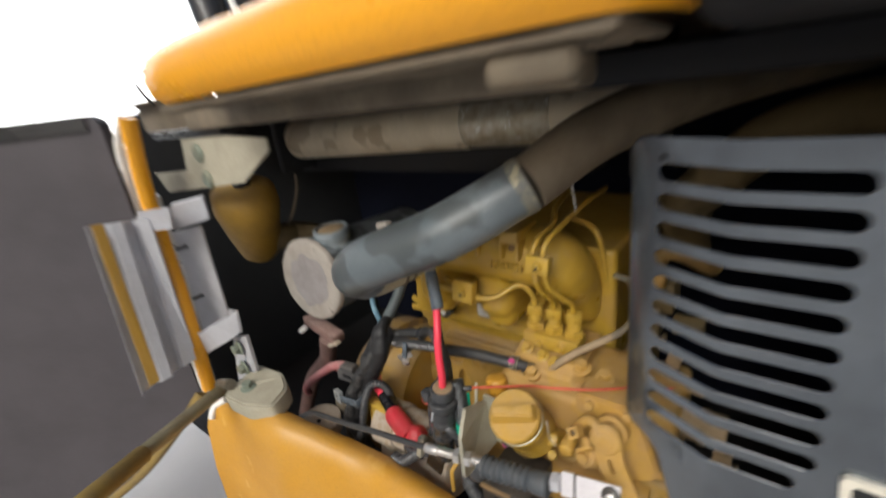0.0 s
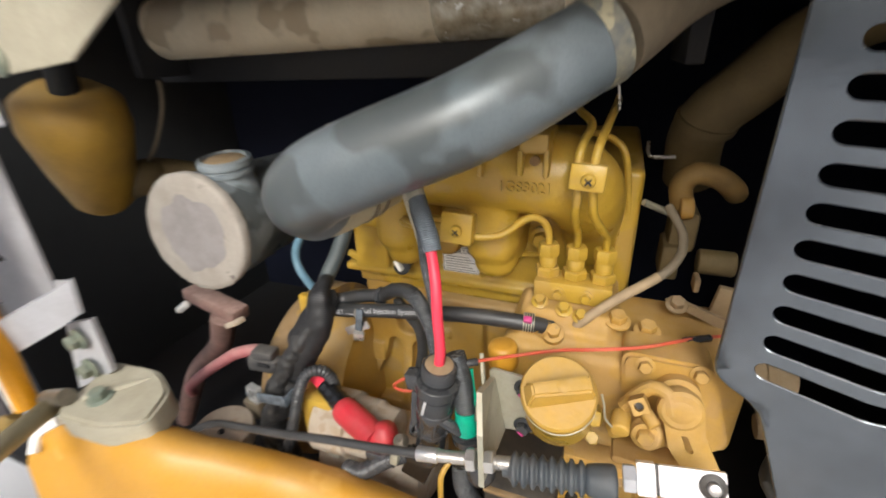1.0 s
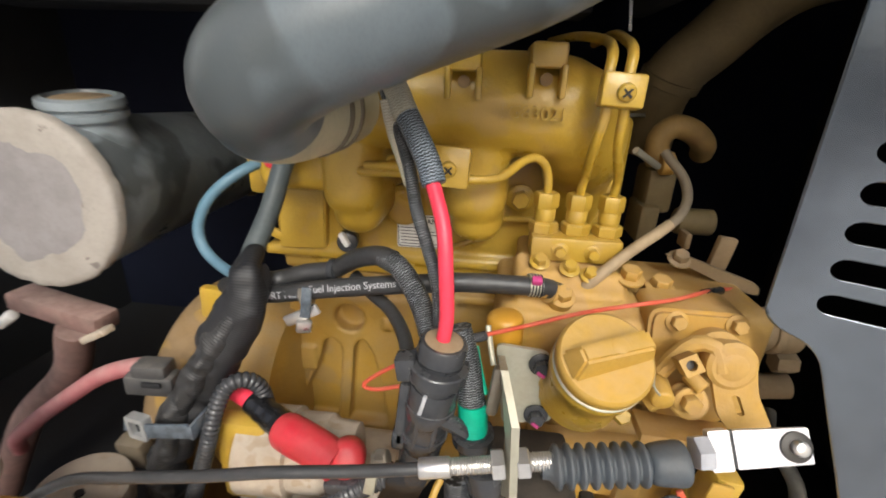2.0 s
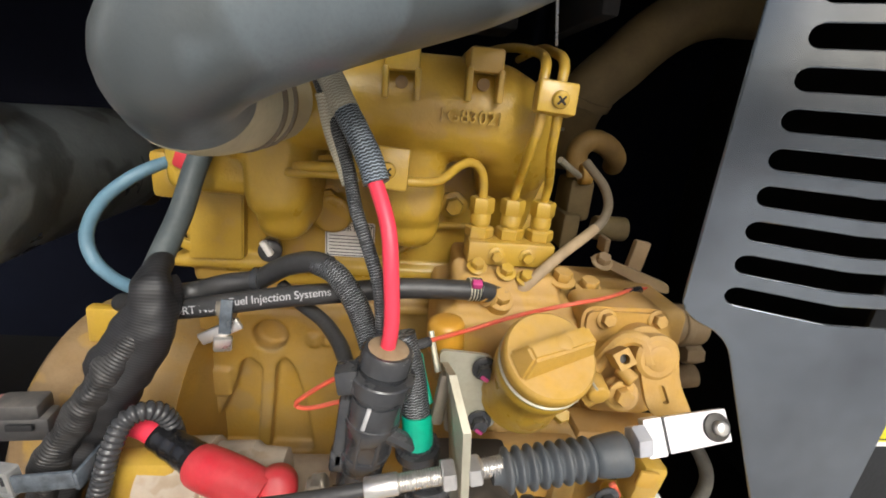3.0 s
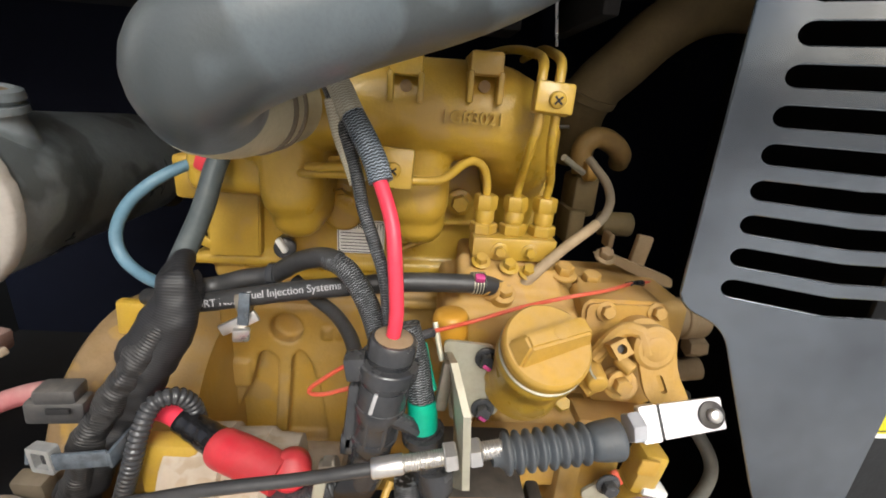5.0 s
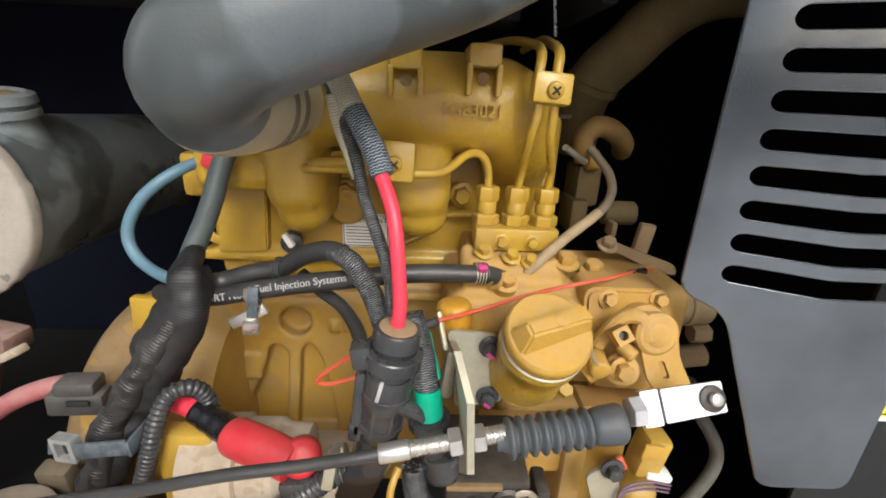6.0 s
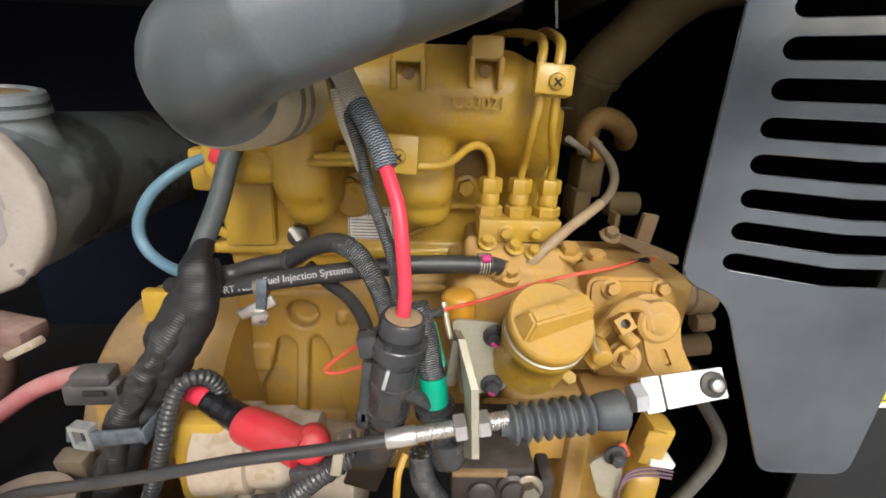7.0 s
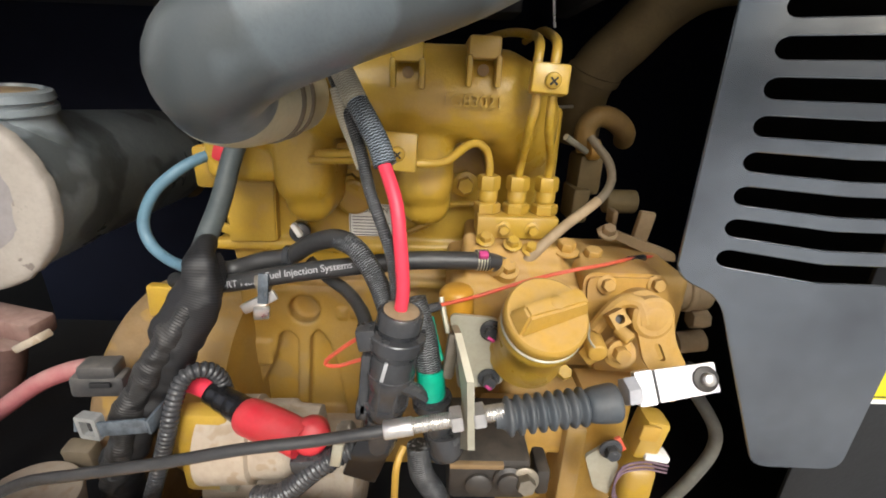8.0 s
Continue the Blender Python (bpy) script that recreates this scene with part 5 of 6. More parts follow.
# ---- coolant parts behind the pump ----
def coolant_parts():
    w = thing("thermostat_housing", "dusty coolant fitting at the front of the engine", "fitting")
    bm = B()
    slab(bm, (0.141, 0.790, 0.798), Vector((0.170, 0.790, 0.846)) + Vector((0, 0.05, 0)), 0.006)
    slab(bm, (0.136, 0.780, 0.766), Vector((0.156, 0.780, 0.808)) + Vector((0, 0.05, 0)), 0.004)
    part("body", bm, "brown_pipe", w)
    part("collar", rod(B(), (0.146, 0.785, 0.853), (0.159, 0.785, 0.854), 0.012, 14, edge=0.002), "pump", w)
    part("bent_pipe", tube(B(), [(0.150, 0.800, 0.850), (0.145, 0.800, 0.875), (0.158, 0.800, 0.889), (0.180, 0.805, 0.884), (0.197, 0.815, 0.871), (0.206, 0.835, 0.860)], 0.0122, 18), "mustard", w, "dusty bent coolant pipe")
    part("stay", rod(B(), (0.106, 0.740, 0.871), (0.136, 0.760, 0.854), 0.0035, 8), "zinc", w)
    part("outlet", rod(B(), (0.172, 0.780, 0.795), (0.209, 0.780, 0.795), 0.014, 16, edge=0.002), "brown_pipe", w)
    part("upper_flange", slab(B(), (0.165, 0.730, 0.780), Vector((0.171, 0.730, 0.796)) + Vector((0, 0.02, 0)), 0.002), "dusty", w)
    k = thing("coolant_hose", "large dust-coated hose running up behind the guard", "hose")
    part("tube", tube(B(), [(0.165, 0.90, 0.86), (0.160, 0.872, 0.915), (0.170, 0.855, 0.945), (0.195, 0.850, 0.972), (0.225, 0.850, 1.004), (0.262, 0.855, 1.030), (0.31, 0.865, 1.046), (0.37, 0.88, 1.052)], lambda s, w: 0.031, 24), "brown_pipe", k)
    part("clamp", lathe(B(), (0.164, 0.862, 0.930), (0.22, -0.35, 0.9), [(0, 0.031), (0.001, 0.0335), (0.010, 0.0338), (0.011, 0.031)], 28), "brown_pipe", k, "dusty hose clamp")
    solid("spring_wire", tube(B(), [(0.067, 0.700, 0.999), (0.070, 0.700, 0.979), (0.072, 0.700, 0.966)], 0.0012, 6), "zinc_bright", "thin bright wire hanging above the pipes", "wire")
    solid("hook_bracket", tube(B(), [(0.108, 0.840, 0.914), (0.111, 0.840, 0.897), (0.139, 0.840, 0.897)], 0.0022, 6), "zinc_bright", "small bright hooked bracket", "bracket")


coolant_parts()


# ---- red cable, sleeves and the big connector ----
def power_connector():
    c = thing("power_connector", "large black plug connector with a collar and locking tab", "connector")
    top, low = Vector((-0.048, 0.550, 0.769)), Vector((-0.067, 0.556, 0.644))
    d = (low - top).normalized()
    k = (low - top).length
    part("neck", lathe(B(), top, d, [(-0.001, 0.0146), (0.001, 0.0160), (0.011, 0.0166), (0.0125, 0.0156), (0.036, 0.0160)], 28), "plastic", c)
    part("collar", lathe(B(), top + d * 0.0155, d, [(0, 0.0165), (0.0006, 0.0198), (0.0015, 0.0205), (0.011, 0.0205), (0.0120, 0.0196), (0.0125, 0.0165)], 32), "plastic", c)
    part("body", lathe(B(), top + d * 0.034, d, [(0, 0.0168), (0.003, 0.0175), (0.016, 0.0175), (0.0165, 0.0182), (0.020, 0.0182), (0.0205, 0.0174), (0.028, 0.0172), (0.030, 0.0162), (0.044, 0.0158), (0.0445, 0.0168), (0.048, 0.0168), (0.0485, 0.0156), (0.058, 0.0152), (0.06, 0.0138)], 28), "plastic", c)
    for turn in (-70, -20, 25, 75):
        q = top + d * 0.050 + Vector((math.sin(radians(turn)) * 0.0160, -math.cos(radians(turn)) * 0.0160, 0))
        part("rib", rod(B(), q, q + d * 0.032, 0.0016, 6), "plastic", c)
    part("tail", lathe(B(), top + d * 0.09, d, [(0, 0.0152), (0.03, 0.0145), (0.04, 0.012)], 20), "plastic", c)
    part("dusty_ring", lathe(B(), top - d * 0.0015, d, [(0, 0.0118), (0.001, 0.0135), (0.0022, 0.0138)], 28), "dusty", c, "dust ring round the cable entry")
    part("tab", box(B(), (-0.0715, 0.547, 0.750), (0.014, 0.014, 0.017), (0, -8, 0), 0.002), "plastic", c)
    part("side_lock", box(B(), (-0.075, 0.552, 0.707), (0.009, 0.012, 0.055), (0, 6, 0), 0.003), "plastic", c)
    part("side_lock_end", box(B(), (-0.077, 0.552, 0.684), (0.012, 0.012, 0.018), (0, 6, 0), 0.003), "plastic", c)
    part("print_mark", box(B(), (-0.059, 0.535, 0.729), (0.0026, 0.002, 0.016), (0, 14, 0), 0.0004), "print", c, "white index mark")
    solid("red_cable", tube(B(), [(-0.049, 0.551, 0.767), (-0.047, 0.551, 0.786), (-0.049, 0.553, 0.818), (-0.052, 0.560, 0.842), (-0.058, 0.570, 0.858), (-0.063, 0.577, 0.868), (-0.075, 0.59, 0.89)], 0.0048, 14), "red", "thick red battery cable rising from the connector", "cable")
    sl = thing("cable_sleeve", "blue-grey braided sleeve over the red cable, dusty at its upper end", "sleeve")
    part("braid", tube(B(), [(-0.061, 0.577, 0.865), (-0.066, 0.582, 0.878), (-0.075, 0.590, 0.893), (-0.083, 0.598, 0.905)], 0.0080, 16, 0.004), "braid_light", sl)
    part("dusty_end", tube(B(), [(-0.082, 0.597, 0.9035), (-0.085, 0.600, 0.908), (-0.097, 0.615, 0.926), (-0.12, 0.64, 0.95)], 0.0082, 16, 0.004), "braid_cream", sl, "cream dust-caked braid")
    solid("thin_sleeve", tube(B(), [(-0.052, 0.566, 0.761), (-0.056, 0.570, 0.799), (-0.065, 0.578, 0.825), (-0.074, 0.588, 0.846), (-0.081, 0.598, 0.872), (-0.091, 0.606, 0.897), (-0.102, 0.620, 0.919), (-0.12, 0.65, 0.95)], 0.0044, 14, 0.004), "braid", "dark braided cable sleeve beside the red cable", "sleeve")
    solid("side_sleeve", tube(B(), [(-0.097, 0.607, 0.913), (-0.092, 0.607, 0.891), (-0.085, 0.604, 0.874), (-0.079, 0.600, 0.859)], 0.0058, 12, 0.004), "braid_cream", "cream dust-caked braided sleeve", "sleeve")
    return c


power_connector()


def green_plug():
    g = thing("taped_loom", "braided loom end wrapped in green tape", "loom")
    part("sleeve", tube(B(), [(-0.041, 0.570, 0.768), (-0.033, 0.565, 0.743), (-0.029, 0.560, 0.722), (-0.026, 0.558, 0.711)], 0.0098, 16, 0.004), "braid", g)
    part("tape", tube(B(), [(-0.027, 0.558, 0.716), (-0.026, 0.556, 0.705), (-0.025, 0.555, 0.694)], 0.0105, 16, 0.004), "green", g, "green tape")
    part("green_wire", tube(B(), [(-0.028, 0.575, 0.751), (-0.024, 0.568, 0.736), (-0.019, 0.562, 0.721)], 0.0028, 8), "green", g)
    part("plug", tube(B(), [(-0.025, 0.556, 0.695), (-0.021, 0.560, 0.664), (-0.015, 0.570, 0.624)], 0.0125, 14), "plastic", g, "black plug below the tape")
    part("plug_collar", lathe(B(), (-0.025, 0.556, 0.693), (0.05, 0.05, -1), [(0, 0.012), (0.001, 0.0155), (0.008, 0.0155), (0.009, 0.012)], 20), "plastic", g)
    part("plug_arm", tube(B(), [(-0.053, 0.545, 0.713), (-0.039, 0.545, 0.707), (-0.031, 0.550, 0.697)], 0.006, 10), "plastic", g)
    part("plug_end", lathe(B(), (-0.014, 0.560, 0.655), (0.15, -0.3, -1), [(0, 0.010), (0.002, 0.0145), (0.016, 0.0145), (0.022, 0.011)], 20), "plastic", g)


green_plug()

solid("red_wire", tube(B(), [(-0.037, 0.566, 0.759), (-0.027, 0.572, 0.761), (0.010, 0.600, 0.757), (0.046, 0.605, 0.768), (0.080, 0.600, 0.781), (0.117, 0.615, 0.782), (0.160, 0.655, 0.773), (0.198, 0.690, 0.761)], 0.0016, 8), "orange_wire", "thin red wire with crimped joints over the pump", "wire")
for q0, q1 in (((-0.034, 0.568, 0.760), (-0.021, 0.576, 0.760)), ((0.151, 0.648, 0.773), (0.175, 0.668, 0.768))):
    solid("wire_splice", rod(B(), q0, q1, 0.0036, 10, edge=0.0008), "plastic", "black crimped wire splice", "splice", group="wire splices")
solid("wire_tail", tube(B(), [(-0.068, 0.552, 0.752), (-0.084, 0.560, 0.738), (-0.098, 0.568, 0.723), (-0.109, 0.572, 0.711), (-0.108, 0.573, 0.706), (-0.098, 0.569, 0.709), (-0.083, 0.562, 0.719), (-0.068, 0.552, 0.731)], 0.0016, 8), "orange_wire", "looped orange wire tail beside the connector", "wire")
solid("orange_bung", rod(B(), (-0.005, 0.612, 0.730), (-0.007, 0.612, 0.759), 0.0145, 24, edge=0.005), "panel", "yellow rounded boss behind the bracket", "boss")

# ---- branch looms ----
bl = thing("branch_loom", "black taped branch loom with braided end over the fuel hose", "loom")
part("taped_run", tube(B(), [(-0.22, 0.60, 0.775), (-0.204, 0.630, 0.761), (-0.176, 0.635, 0.768), (-0.152, 0.635, 0.773), (-0.129, 0.625, 0.789), (-0.107, 0.612, 0.799), (-0.093, 0.604, 0.799)], 0.0078, 16, 0.004), "black", bl)
part("braided_run", tube(B(), [(-0.102, 0.609, 0.799), (-0.088, 0.600, 0.796), (-0.076, 0.592, 0.784), (-0.067, 0.585, 0.769), (-0.060, 0.575, 0.755)], 0.0080, 16, 0.004), "braid", bl, "grey-flecked braided sleeve")
solid("branch_tie", lathe(B(), (-0.154, 0.635, 0.773), (0.9, -0.2, 0.1), [(0, 0.0085), (0.0005, 0.0098), (0.006, 0.0098), (0.0065, 0.0085)], 20), "plastic", "black cable tie on the branch loom", "cable tie")
solid("drop_lead", tube(B(), [(-0.138, 0.645, 0.765), (-0.120, 0.635, 0.754), (-0.100, 0.620, 0.748), (-0.083, 0.590, 0.746), (-0.073, 0.560, 0.745)], 0.0055, 12), "black", "thin black lead dropping to the connector", "cable")
s_ = thing("oil_switch", "black oil pressure switch with a pale terminal", "switch")
part("body", rod(B(), (-0.175, 0.745, 0.761), (-0.167, 0.715, 0.767), 0.011, 18, edge=0.002), "plastic", s_)
part("terminal", box(B(), (-0.169, 0.712, 0.771), (0.006, 0.008, 0.016), (0, -30, 0), 0.002), "white", s_, "pale terminal")


# ---- main harness on the flywheel side ----
def main_harness():
    h = thing("main_harness", "thick black wiring harness in ribbed woven tape", "harness")
    bm = tube(B(), [(-0.218, 0.625, 0.788), (-0.214, 0.608, 0.778), (-0.215, 0.600, 0.758), (-0.226, 0.594, 0.731), (-0.245, 0.588, 0.697), (-0.266, 0.584, 0.661), (-0.284, 0.582, 0.620), (-0.305, 0.582, 0.568), (-0.305, 0.60, 0.50)], lambda s, w: 0.0095 + 0.0082 * min(1, s / 0.04) - 0.0015 * min(1, max(0, s - 0.07) / 0.06), 32, 0.0025, 0.8)
    part("cloth_wrap", crumple(crumple(bm, 0.0055, 42), 0.004, 24, 4), "loom", h, angle=60)
    bm = tube(B(), [(-0.213, 0.616, 0.779), (-0.213, 0.602, 0.762), (-0.222, 0.592, 0.742), (-0.239, 0.582, 0.716), (-0.257, 0.576, 0.690), (-0.273, 0.573, 0.656), (-0.288, 0.572, 0.618), (-0.307, 0.574, 0.565), (-0.312, 0.587, 0.50)], lambda s, w: ribbed(0.0078 + 0.0036 * min(1, s / 0.05), 0.0023, 0.045)(s, w), 24, 0.00055, 0.85)
    part("ribbed_tube", crumple(bm, 0.0040, 48, 9), "loom_tube", h, "black ribbed outer tube", angle=80)
    part("fold", crumple(tube(B(), [(-0.212, 0.616, 0.779), (-0.207, 0.610, 0.763), (-0.211, 0.604, 0.748), (-0.218, 0.600, 0.735)], 0.0095, 18, 0.003), 0.003, 70, 3), "loom", h)
    t = thing("harness_tie", "grey releasable cable tie round the harness", "cable tie")
    part("band", box(B(), (-0.266, 0.5545, 0.6575), (0.036, 0.003, 0.0135), (0, -3, 5), 0.001), "tie", t)
    part("band_return", box(B(), (-0.2475, 0.569, 0.6565), (0.003, 0.028, 0.0135), (0, -3, 0), 0.001), "tie", t)
    bm = plate(B(), rounded([(-0.0095, -0.0105), (0.0095, -0.0105), (0.0095, 0.0105), (-0.0095, 0.0105)], 0.002), 0.008, (-0.292, 0.561, 0.656), (1, -0.2, 0.05), (0, 0, 1), [rounded([(-0.0058, -0.0068), (0.0058, -0.0068), (0.0058, 0.0068), (-0.0058, 0.0068)], 0.001)])
    buckle = part("buckle", bm, "dust_grey", t, "dusty square buckle frame")
    part("buckle_tongue", box(B(), (-0.2915, 0.560, 0.656), (0.0095, 0.006, 0.0115), (0, -3, 11), 0.001), "plastic", buckle)
    part("tail", box(B(), (-0.303, 0.560, 0.654), (0.010, 0.004, 0.011), (0, 10, 20), 0.001), "tie", t)
    k = thing("fuse_plug", "black plug connector at the end of the pink hose", "connector")
    part("body", box(B(), (-0.313, 0.600, 0.664), (0.042, 0.018, 0.020), (0, 4, 8), 0.003), "plug", k)
    part("cap", box(B(), (-0.312, 0.602, 0.677), (0.030, 0.020, 0.014), (0, 2, 8), 0.003), "plug", k)
    part("window", box(B(), (-0.306, 0.589, 0.669), (0.016, 0.002, 0.005), (0, 4, 8), 0.0005), "dark", k)
    solid("pink_hose", tube(B(), [(-0.318, 0.607, 0.675), (-0.340, 0.607, 0.671), (-0.373, 0.607, 0.657), (-0.413, 0.610, 0.629), (-0.470, 0.616, 0.586), (-0.530, 0.630, 0.535), (-0.58, 0.66, 0.48)], 0.0082, 14), "pink", "dusty pink hose bending away under the air cleaner", "hose")
    solid("grey_hose", tube(B(), [(-0.210, 0.690, 0.858), (-0.212, 0.680, 0.846), (-0.216, 0.660, 0.815), (-0.221, 0.635, 0.787), (-0.222, 0.620, 0.773)], 0.0088, 16), "slate", "slate grey hose dropping into the harness", "hose")
    solid("blue_hose", tube(B(), [(-0.239, 0.720, 0.848), (-0.252, 0.700, 0.843), (-0.268, 0.685, 0.832), (-0.287, 0.678, 0.813), (-0.299, 0.675, 0.787), (-0.293, 0.670, 0.767), (-0.273, 0.660, 0.756), (-0.243, 0.640, 0.756)], 0.0052, 12), "blue", "thin pale blue hose looping beside the engine", "hose")
    solid("red_clip", box(B(), (-0.227, 0.700, 0.851), (0.018, 0.012, 0.020), (0, 20, 0), 0.004), "red_boot", "small red hose clip", "clip")
    return h


main_harness()


# ---- starter motor with its red cable boot ----
def starter():
    s = thing("starter_motor", "dusty starter motor with cream dust on its solenoid", "starter")
    lathe_bm = lathe(B(), (-0.235, 0.625, 0.545), (1, 0, 0), [(0, 0.04), (0.004, 0.052), (0.05, 0.055), (0.052, 0.05), (0.14, 0.05), (0.145, 0.04)], 36)
    part("body", lathe_bm, "dust_pale", s)
    part("flange", slab(B(), (-0.243, 0.572, 0.567), Vector((-0.196, 0.572, 0.654)) + Vector((0, 0.02, 0)), 0.006), "engine", s, "yellow mounting flange")
    part("solenoid", lathe(B(), (-0.225, 0.590, 0.612), (1, 0.05, 0), [(0, 0.03), (0.003, 0.038), (0.045, 0.038), (0.047, 0.034), (0.075, 0.034), (0.08, 0.030), (0.10, 0.028), (0.102, 0.022)], 32), "dust_pale", s)
    part("pale_band", slab(B(), (-0.210, 0.568, 0.572), Vector((-0.195, 0.568, 0.636)) + Vector((0, 0.02, 0)), 0.002), "zinc", s, "pale flange edge")
    part("terminal", rod(B(), (-0.094, 0.540, 0.671), (-0.083, 0.540, 0.675), 0.006, 12, edge=0.001), "steel", s, "steel terminal stud")
    part("terminal_nut", hexnut(B(), (-0.092, 0.540, 0.672), (1, 0, 0.1), 0.014, 0.007), "steel", s)
    part("terminal_plate", box(B(), (-0.096, 0.542, 0.652), (0.008, 0.014, 0.022), (0, 10, 0), 0.001), "zinc", s)
    b = thing("starter_cable", "red insulated starter cable with a red elbow boot and black tape", "cable")
    part("boot", tube(B(), [(-0.178, 0.572, 0.656), (-0.170, 0.568, 0.656), (-0.145, 0.558, 0.655), (-0.126, 0.551, 0.651)], lambda q, w: (0.0150 + 0.0004 * math.sin(q * 90)) * (0.93 if q < 0.001 else 1), 24, 0.003), "red_boot", b, "red rubber elbow boot")
    part("boot_cap", lathe(B(), (-0.122, 0.566, 0.645), (0.12, -0.75, 0.5), [(0, 0.0140), (0.012, 0.0150), (0.0175, 0.0146), (0.0215, 0.0125), (0.0240, 0.0085), (0.0250, 0.003)], 32), "red_boot", b)
    part("tape", tube(B(), [(-0.174, 0.572, 0.655), (-0.192, 0.580, 0.659), (-0.213, 0.588, 0.666)], lambda q, w: 0.0122 - 0.0022 * q / w + 0.0003 * (int(q * 180) % 2), 20, 0.0015), "tape", b, "shiny black tape")
    part("insulation", tube(B(), [(-0.210, 0.588, 0.665), (-0.226, 0.594, 0.668), (-0.244, 0.603, 0.664), (-0.266, 0.620, 0.649), (-0.287, 0.640, 0.639)], 0.0088, 16, 0.004), "red", b)
    solid("corrugated_loom", tube(B(), [(-0.203, 0.595, 0.655), (-0.205, 0.590, 0.680), (-0.213, 0.583, 0.692), (-0.224, 0.574, 0.690), (-0.231, 0.566, 0.672), (-0.236, 0.562, 0.652), (-0.250, 0.562, 0.613), (-0.266, 0.562, 0.572), (-0.282, 0.562, 0.53)], ribbed(0.0070, 0.0044, 0.20), 16, 0.0007), "plastic", "black corrugated loom tube looping past the boot", "loom", angle=80)
    solid("lower_loom", tube(B(), [(-0.077, 0.555, 0.645), (-0.094, 0.550, 0.641), (-0.115, 0.545, 0.629), (-0.144, 0.545, 0.601), (-0.17, 0.55, 0.59)], ribbed(0.0092, 0.0040, 0.20), 16, 0.0007), "plastic", "black corrugated loom tube below the connector", "loom", angle=80)
    solid("boot_plug", box(B(), (-0.118, 0.550, 0.632), (0.034, 0.018, 0.016), (0, -8, 0), 0.003), "plastic", "small black plug under the red boot", "connector")
    return s


starter()


def lower_clutter():
    a = thing("solenoid_block", "grimy black valve block with bolts under the cable", "valve block")
    part("body", slab(B(), (-0.010, 0.555, 0.584), Vector((0.060, 0.555, 0.629)) + Vector((0, 0.08, 0)), 0.006), "dusty_black", a)
    part("bolt", hexbolt(B(), (0.054, 0.552, 0.612), (0, -1, 0.2), 0.014), "steel", a)
    part("cap", lathe(B(), (0.041, 0.556, 0.610), (0, -1, 0.1), [(0, 0.013), (0.004, 0.013), (0.006, 0.010), (0.009, 0.0095), (0.010, 0.007)], 24), "dusty_black", a)
    part("cap", lathe(B(), (0.016, 0.556, 0.604), (0, -1, 0.1), [(0, 0.011), (0.005, 0.011), (0.007, 0.008)], 24), "dusty_black", a)
    part("foot_tab", slab(B(), (0.067, 0.562, 0.582), Vector((0.080, 0.562, 0.610)) + Vector((0, 0.03, 0)), 0.004), "dusty_black", a)
    part("ridge", slab(B(), (-0.009, 0.552, 0.622), Vector((0.036, 0.552, 0.627)) + Vector((0, 0.006, 0)), 0.001), "housing", a)
    s = thing("stop_solenoid", "yellow sensor with white plug and mauve wires", "sensor")
    part("body", box(B(), (0.177, 0.600, 0.619), (0.024, 0.026, 0.044), (0, 10, 0), 0.005), "engine", s)
    part("window", box(B(), (0.169, 0.582, 0.635), (0.018, 0.004, 0.016), (0, 8, 0), 0.002), "cap", s)
    part("plug", box(B(), (0.184, 0.592, 0.602), (0.024, 0.016, 0.007), (0, 10, 0), 0.002), "white", s, "pale plug")
    part("holder", plate(B(), rounded([(0.113, 0.580, 0.612)[::2], (0.132, 0.580, 0.628)[::2], (0.145, 0.580, 0.602)[::2], (0.141, 0.580, 0.567)[::2], (0.126, 0.580, 0.575)[::2]], 0.004), 0.003, (0, 0.58, 0), (1, 0, 0), (0, 0, 1)), "zinc", s, "zinc holder plate")
    part("holder_bolt", hexbolt(B(), (0.133, 0.575, 0.624), (0, -1, 0), 0.012), "plastic", s)
    for k in range(3):
        part("wire", tube(B(), [(0.198, 0.588, 0.591), (0.168, 0.578, 0.606), (0.146, 0.572, 0.606), (0.142, 0.572, 0.585), (0.153, 0.580, 0.554)], 0.0011, 6), "mauve", s, "mauve wire").location = (0.0, 0.0, -0.0042 * k)
    part("red_tab", box(B(), (0.149, 0.590, 0.615), (0.006, 0.004, 0.016), (0, -30, 0), 0.001), "orange_wire", s)
    part("base", slab(B(), (0.169, 0.600, 0.501), Vector((0.203, 0.600, 0.570)) + Vector((0, 0.05, 0)), 0.012, 4), "engine", s, "yellow sensor base")
    solid("pump_foot", slab(B(), (0.110, 0.620, 0.477), Vector((0.133, 0.620, 0.602)) + Vector((0, 0.05, 0)), 0.006), "block", "dusty yellow mounting foot under the pump", "foot")
    solid("foot_shelf", slab(B(), (0.026, 0.630, 0.558), Vector((0.137, 0.600, 0.615)) + Vector((0, 0.06, 0)), 0.006), "pump", "dusty ledge under the pump", "ledge")
    solid("drain_hose", tube(B(), [(0.265, 0.690, 0.630), (0.250, 0.660, 0.626), (0.253, 0.645, 0.621), (0.275, 0.640, 0.587), (0.275, 0.635, 0.561), (0.258, 0.630, 0.529), (0.237, 0.630, 0.487)], 0.0066, 16), "dull_hose", "slate grey drain hose bending below the lever", "hose")
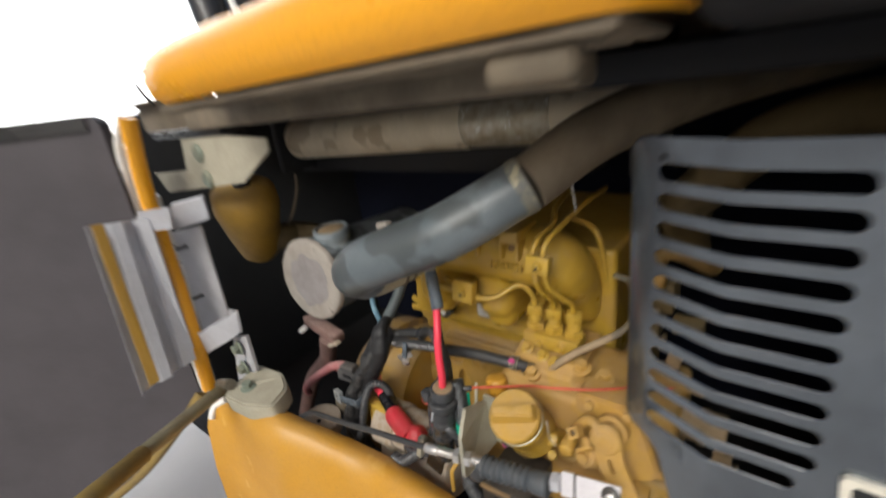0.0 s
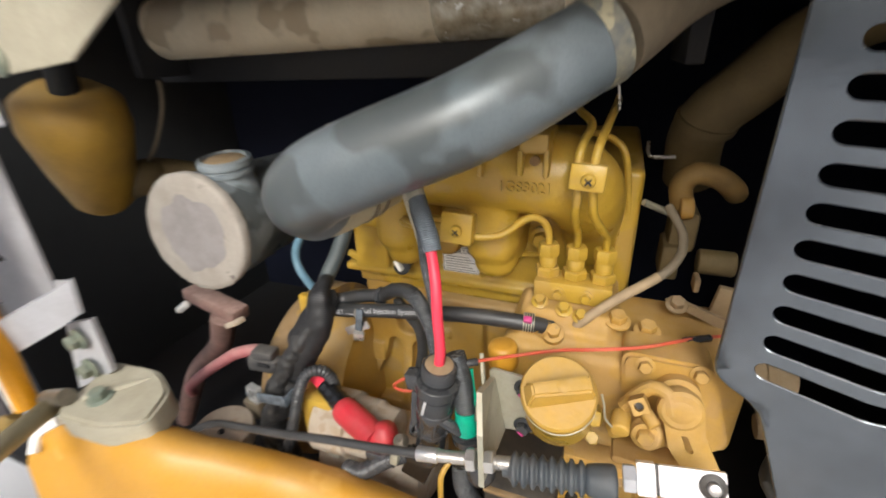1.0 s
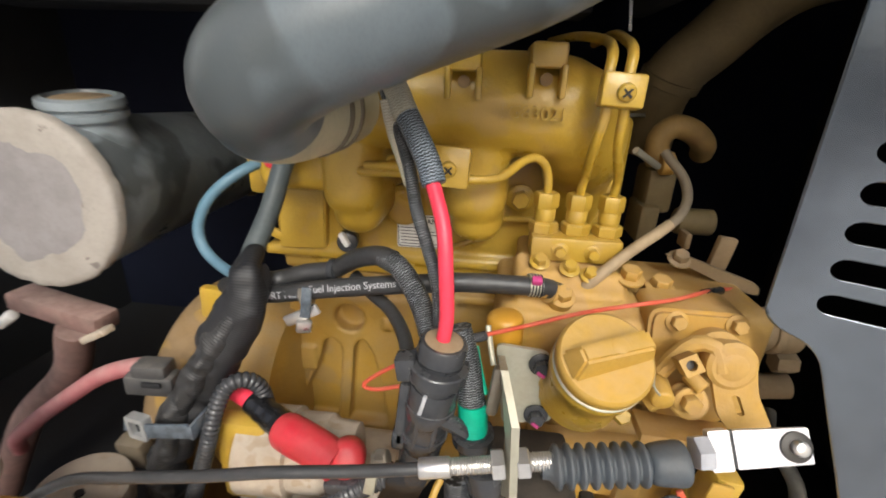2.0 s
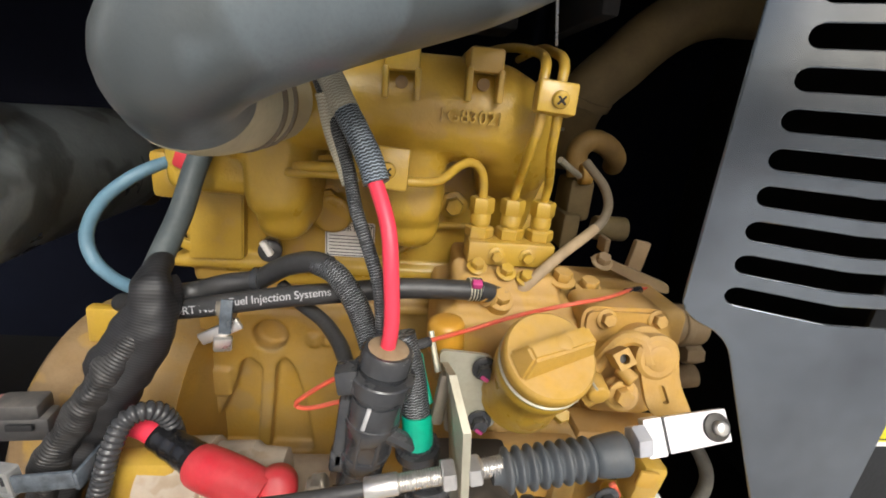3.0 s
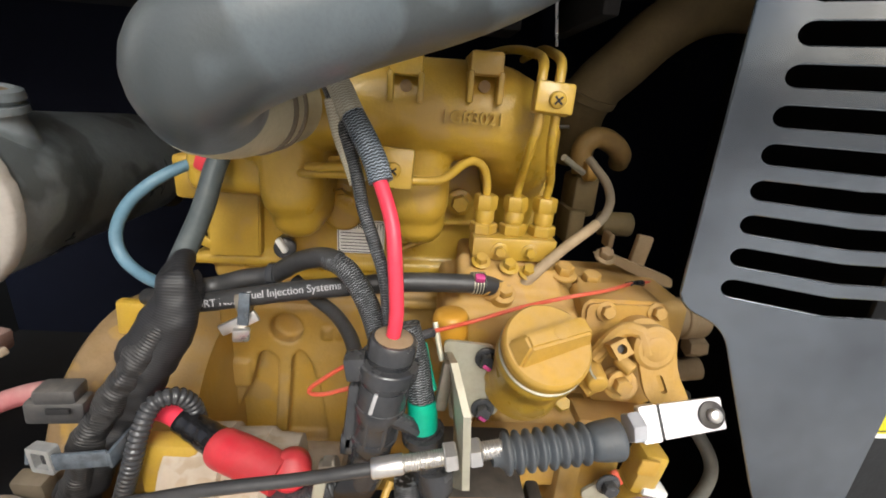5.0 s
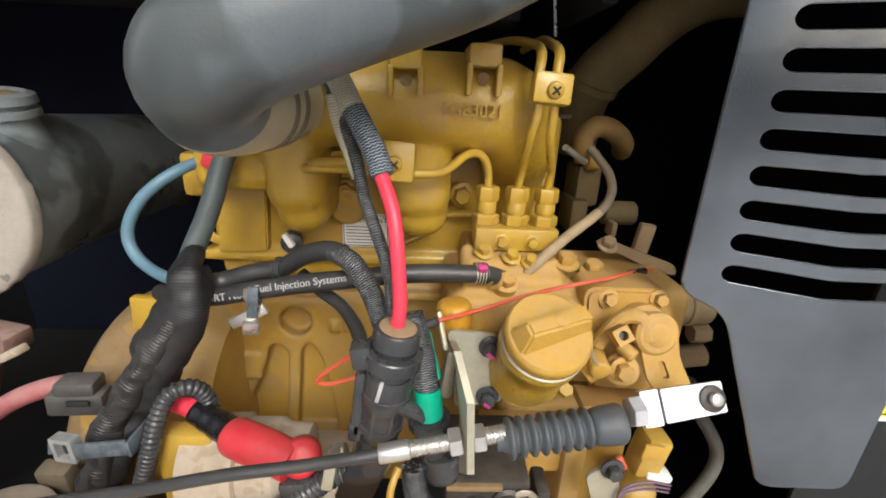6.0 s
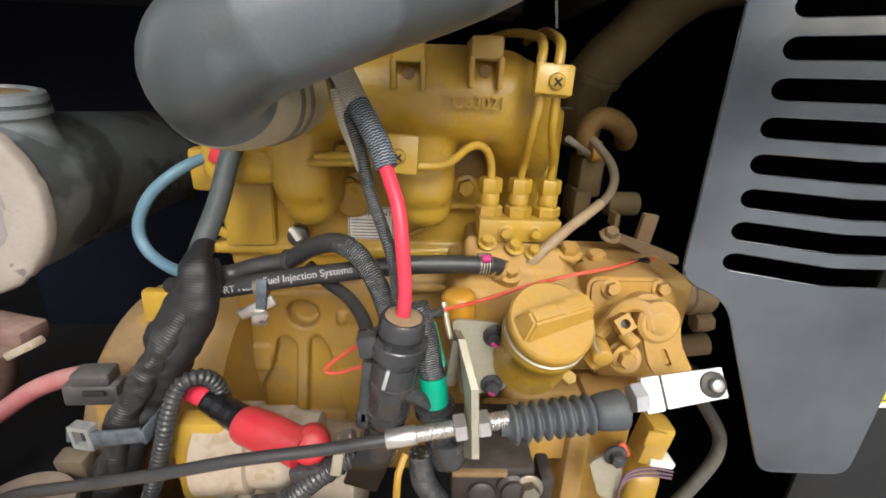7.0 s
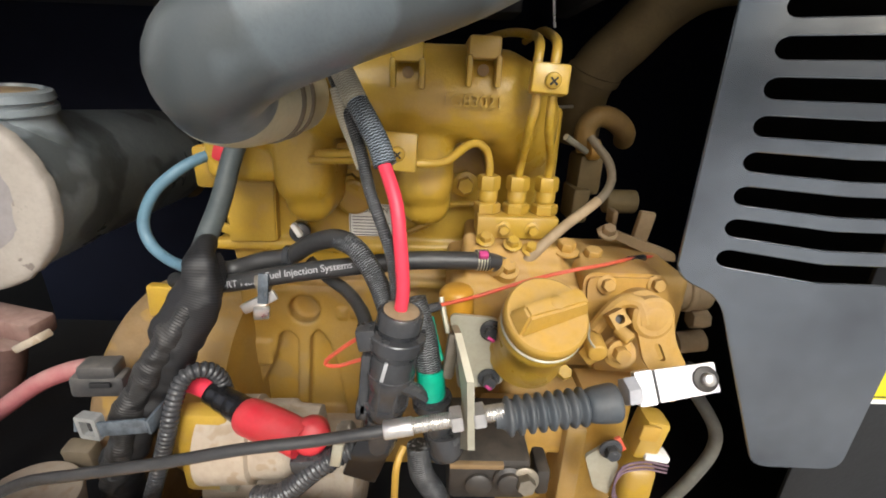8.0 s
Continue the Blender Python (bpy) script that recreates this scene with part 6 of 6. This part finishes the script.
    solid("yellow_wire", tube(B(), [(-0.047, 0.560, 0.637), (-0.052, 0.550, 0.627), (-0.054, 0.550, 0.590)], 0.003, 8), "cap", "short yellow wire hanging under the connector", "wire")
    solid("dangling_sleeve", tube(B(), [(-0.035, 0.565, 0.635), (-0.032, 0.560, 0.610), (-0.019, 0.560, 0.584), (-0.011, 0.560, 0.557)], 0.010, 14, 0.004), "braid", "black braided lead hanging below the plug", "sleeve")
    solid("tape_flag", box(B(), (-0.075, 0.545, 0.638), (0.028, 0.004, 0.04), (0, 20, 0), 0.002), "tape", "glossy black tape flag under the connector", "tape")
    k = thing("breather_cap", "dust-covered round cap with a small hole near the flywheel", "cap")
    axis = Vector((0.09, -0.06, 1)).normalized()
    top = Vector((-0.356, 0.548, 0.588))
    part("cap", lathe(B(), top - axis * 0.030, axis, [(0, 0.033), (0.002, 0.0355), (0.024, 0.0375), (0.028, 0.0365), (0.030, 0.033), (0.0302, 0.001)], 40), "dust_pale", k)
    part("vent_hole", lathe(B(), top + Vector((0.004, -0.006, 0.0004)) - axis * 0.002, axis, [(0, 0.004), (0.003, 0.004), (0.0032, 0.0005)], 14), "dark", k, "small dark hole")
    part("stem", rod(B(), top - axis * 0.028, top - axis * 0.20, 0.022, 20), "frame", k, "dusty steel stem")
    part("back_tab", box(B(), top + Vector((0.012, 0.046, -0.004)), (0.026, 0.016, 0.034), (8, 4, 0), 0.003), "frame", k, "dusty tab behind the cap")
    k = thing("pink_bracket", "reddish painted pipe bracket under the air cleaner", "bracket")
    part("cross_bar", box(B(), (-0.466, 0.668, 0.685), (0.112, 0.030, 0.021), (0, 8, -6), 0.004), "primer", k)
    part("bar_end", box(B(), (-0.416, 0.652, 0.669), (0.040, 0.014, 0.008), (0, -28, -8), 0.002), "dust_pale", k, "pale dusty bar end")
    part("stem", tube(B(), [(-0.461, 0.670, 0.660), (-0.500, 0.680, 0.590), (-0.598, 0.690, 0.495), (-0.700, 0.700, 0.339)], 0.018, 14), "primer", k)
    part("nipple", rod(B(), (-0.512, 0.655, 0.681), (-0.530, 0.652, 0.668), 0.006, 12, edge=0.001), "white", k)


lower_clutter()
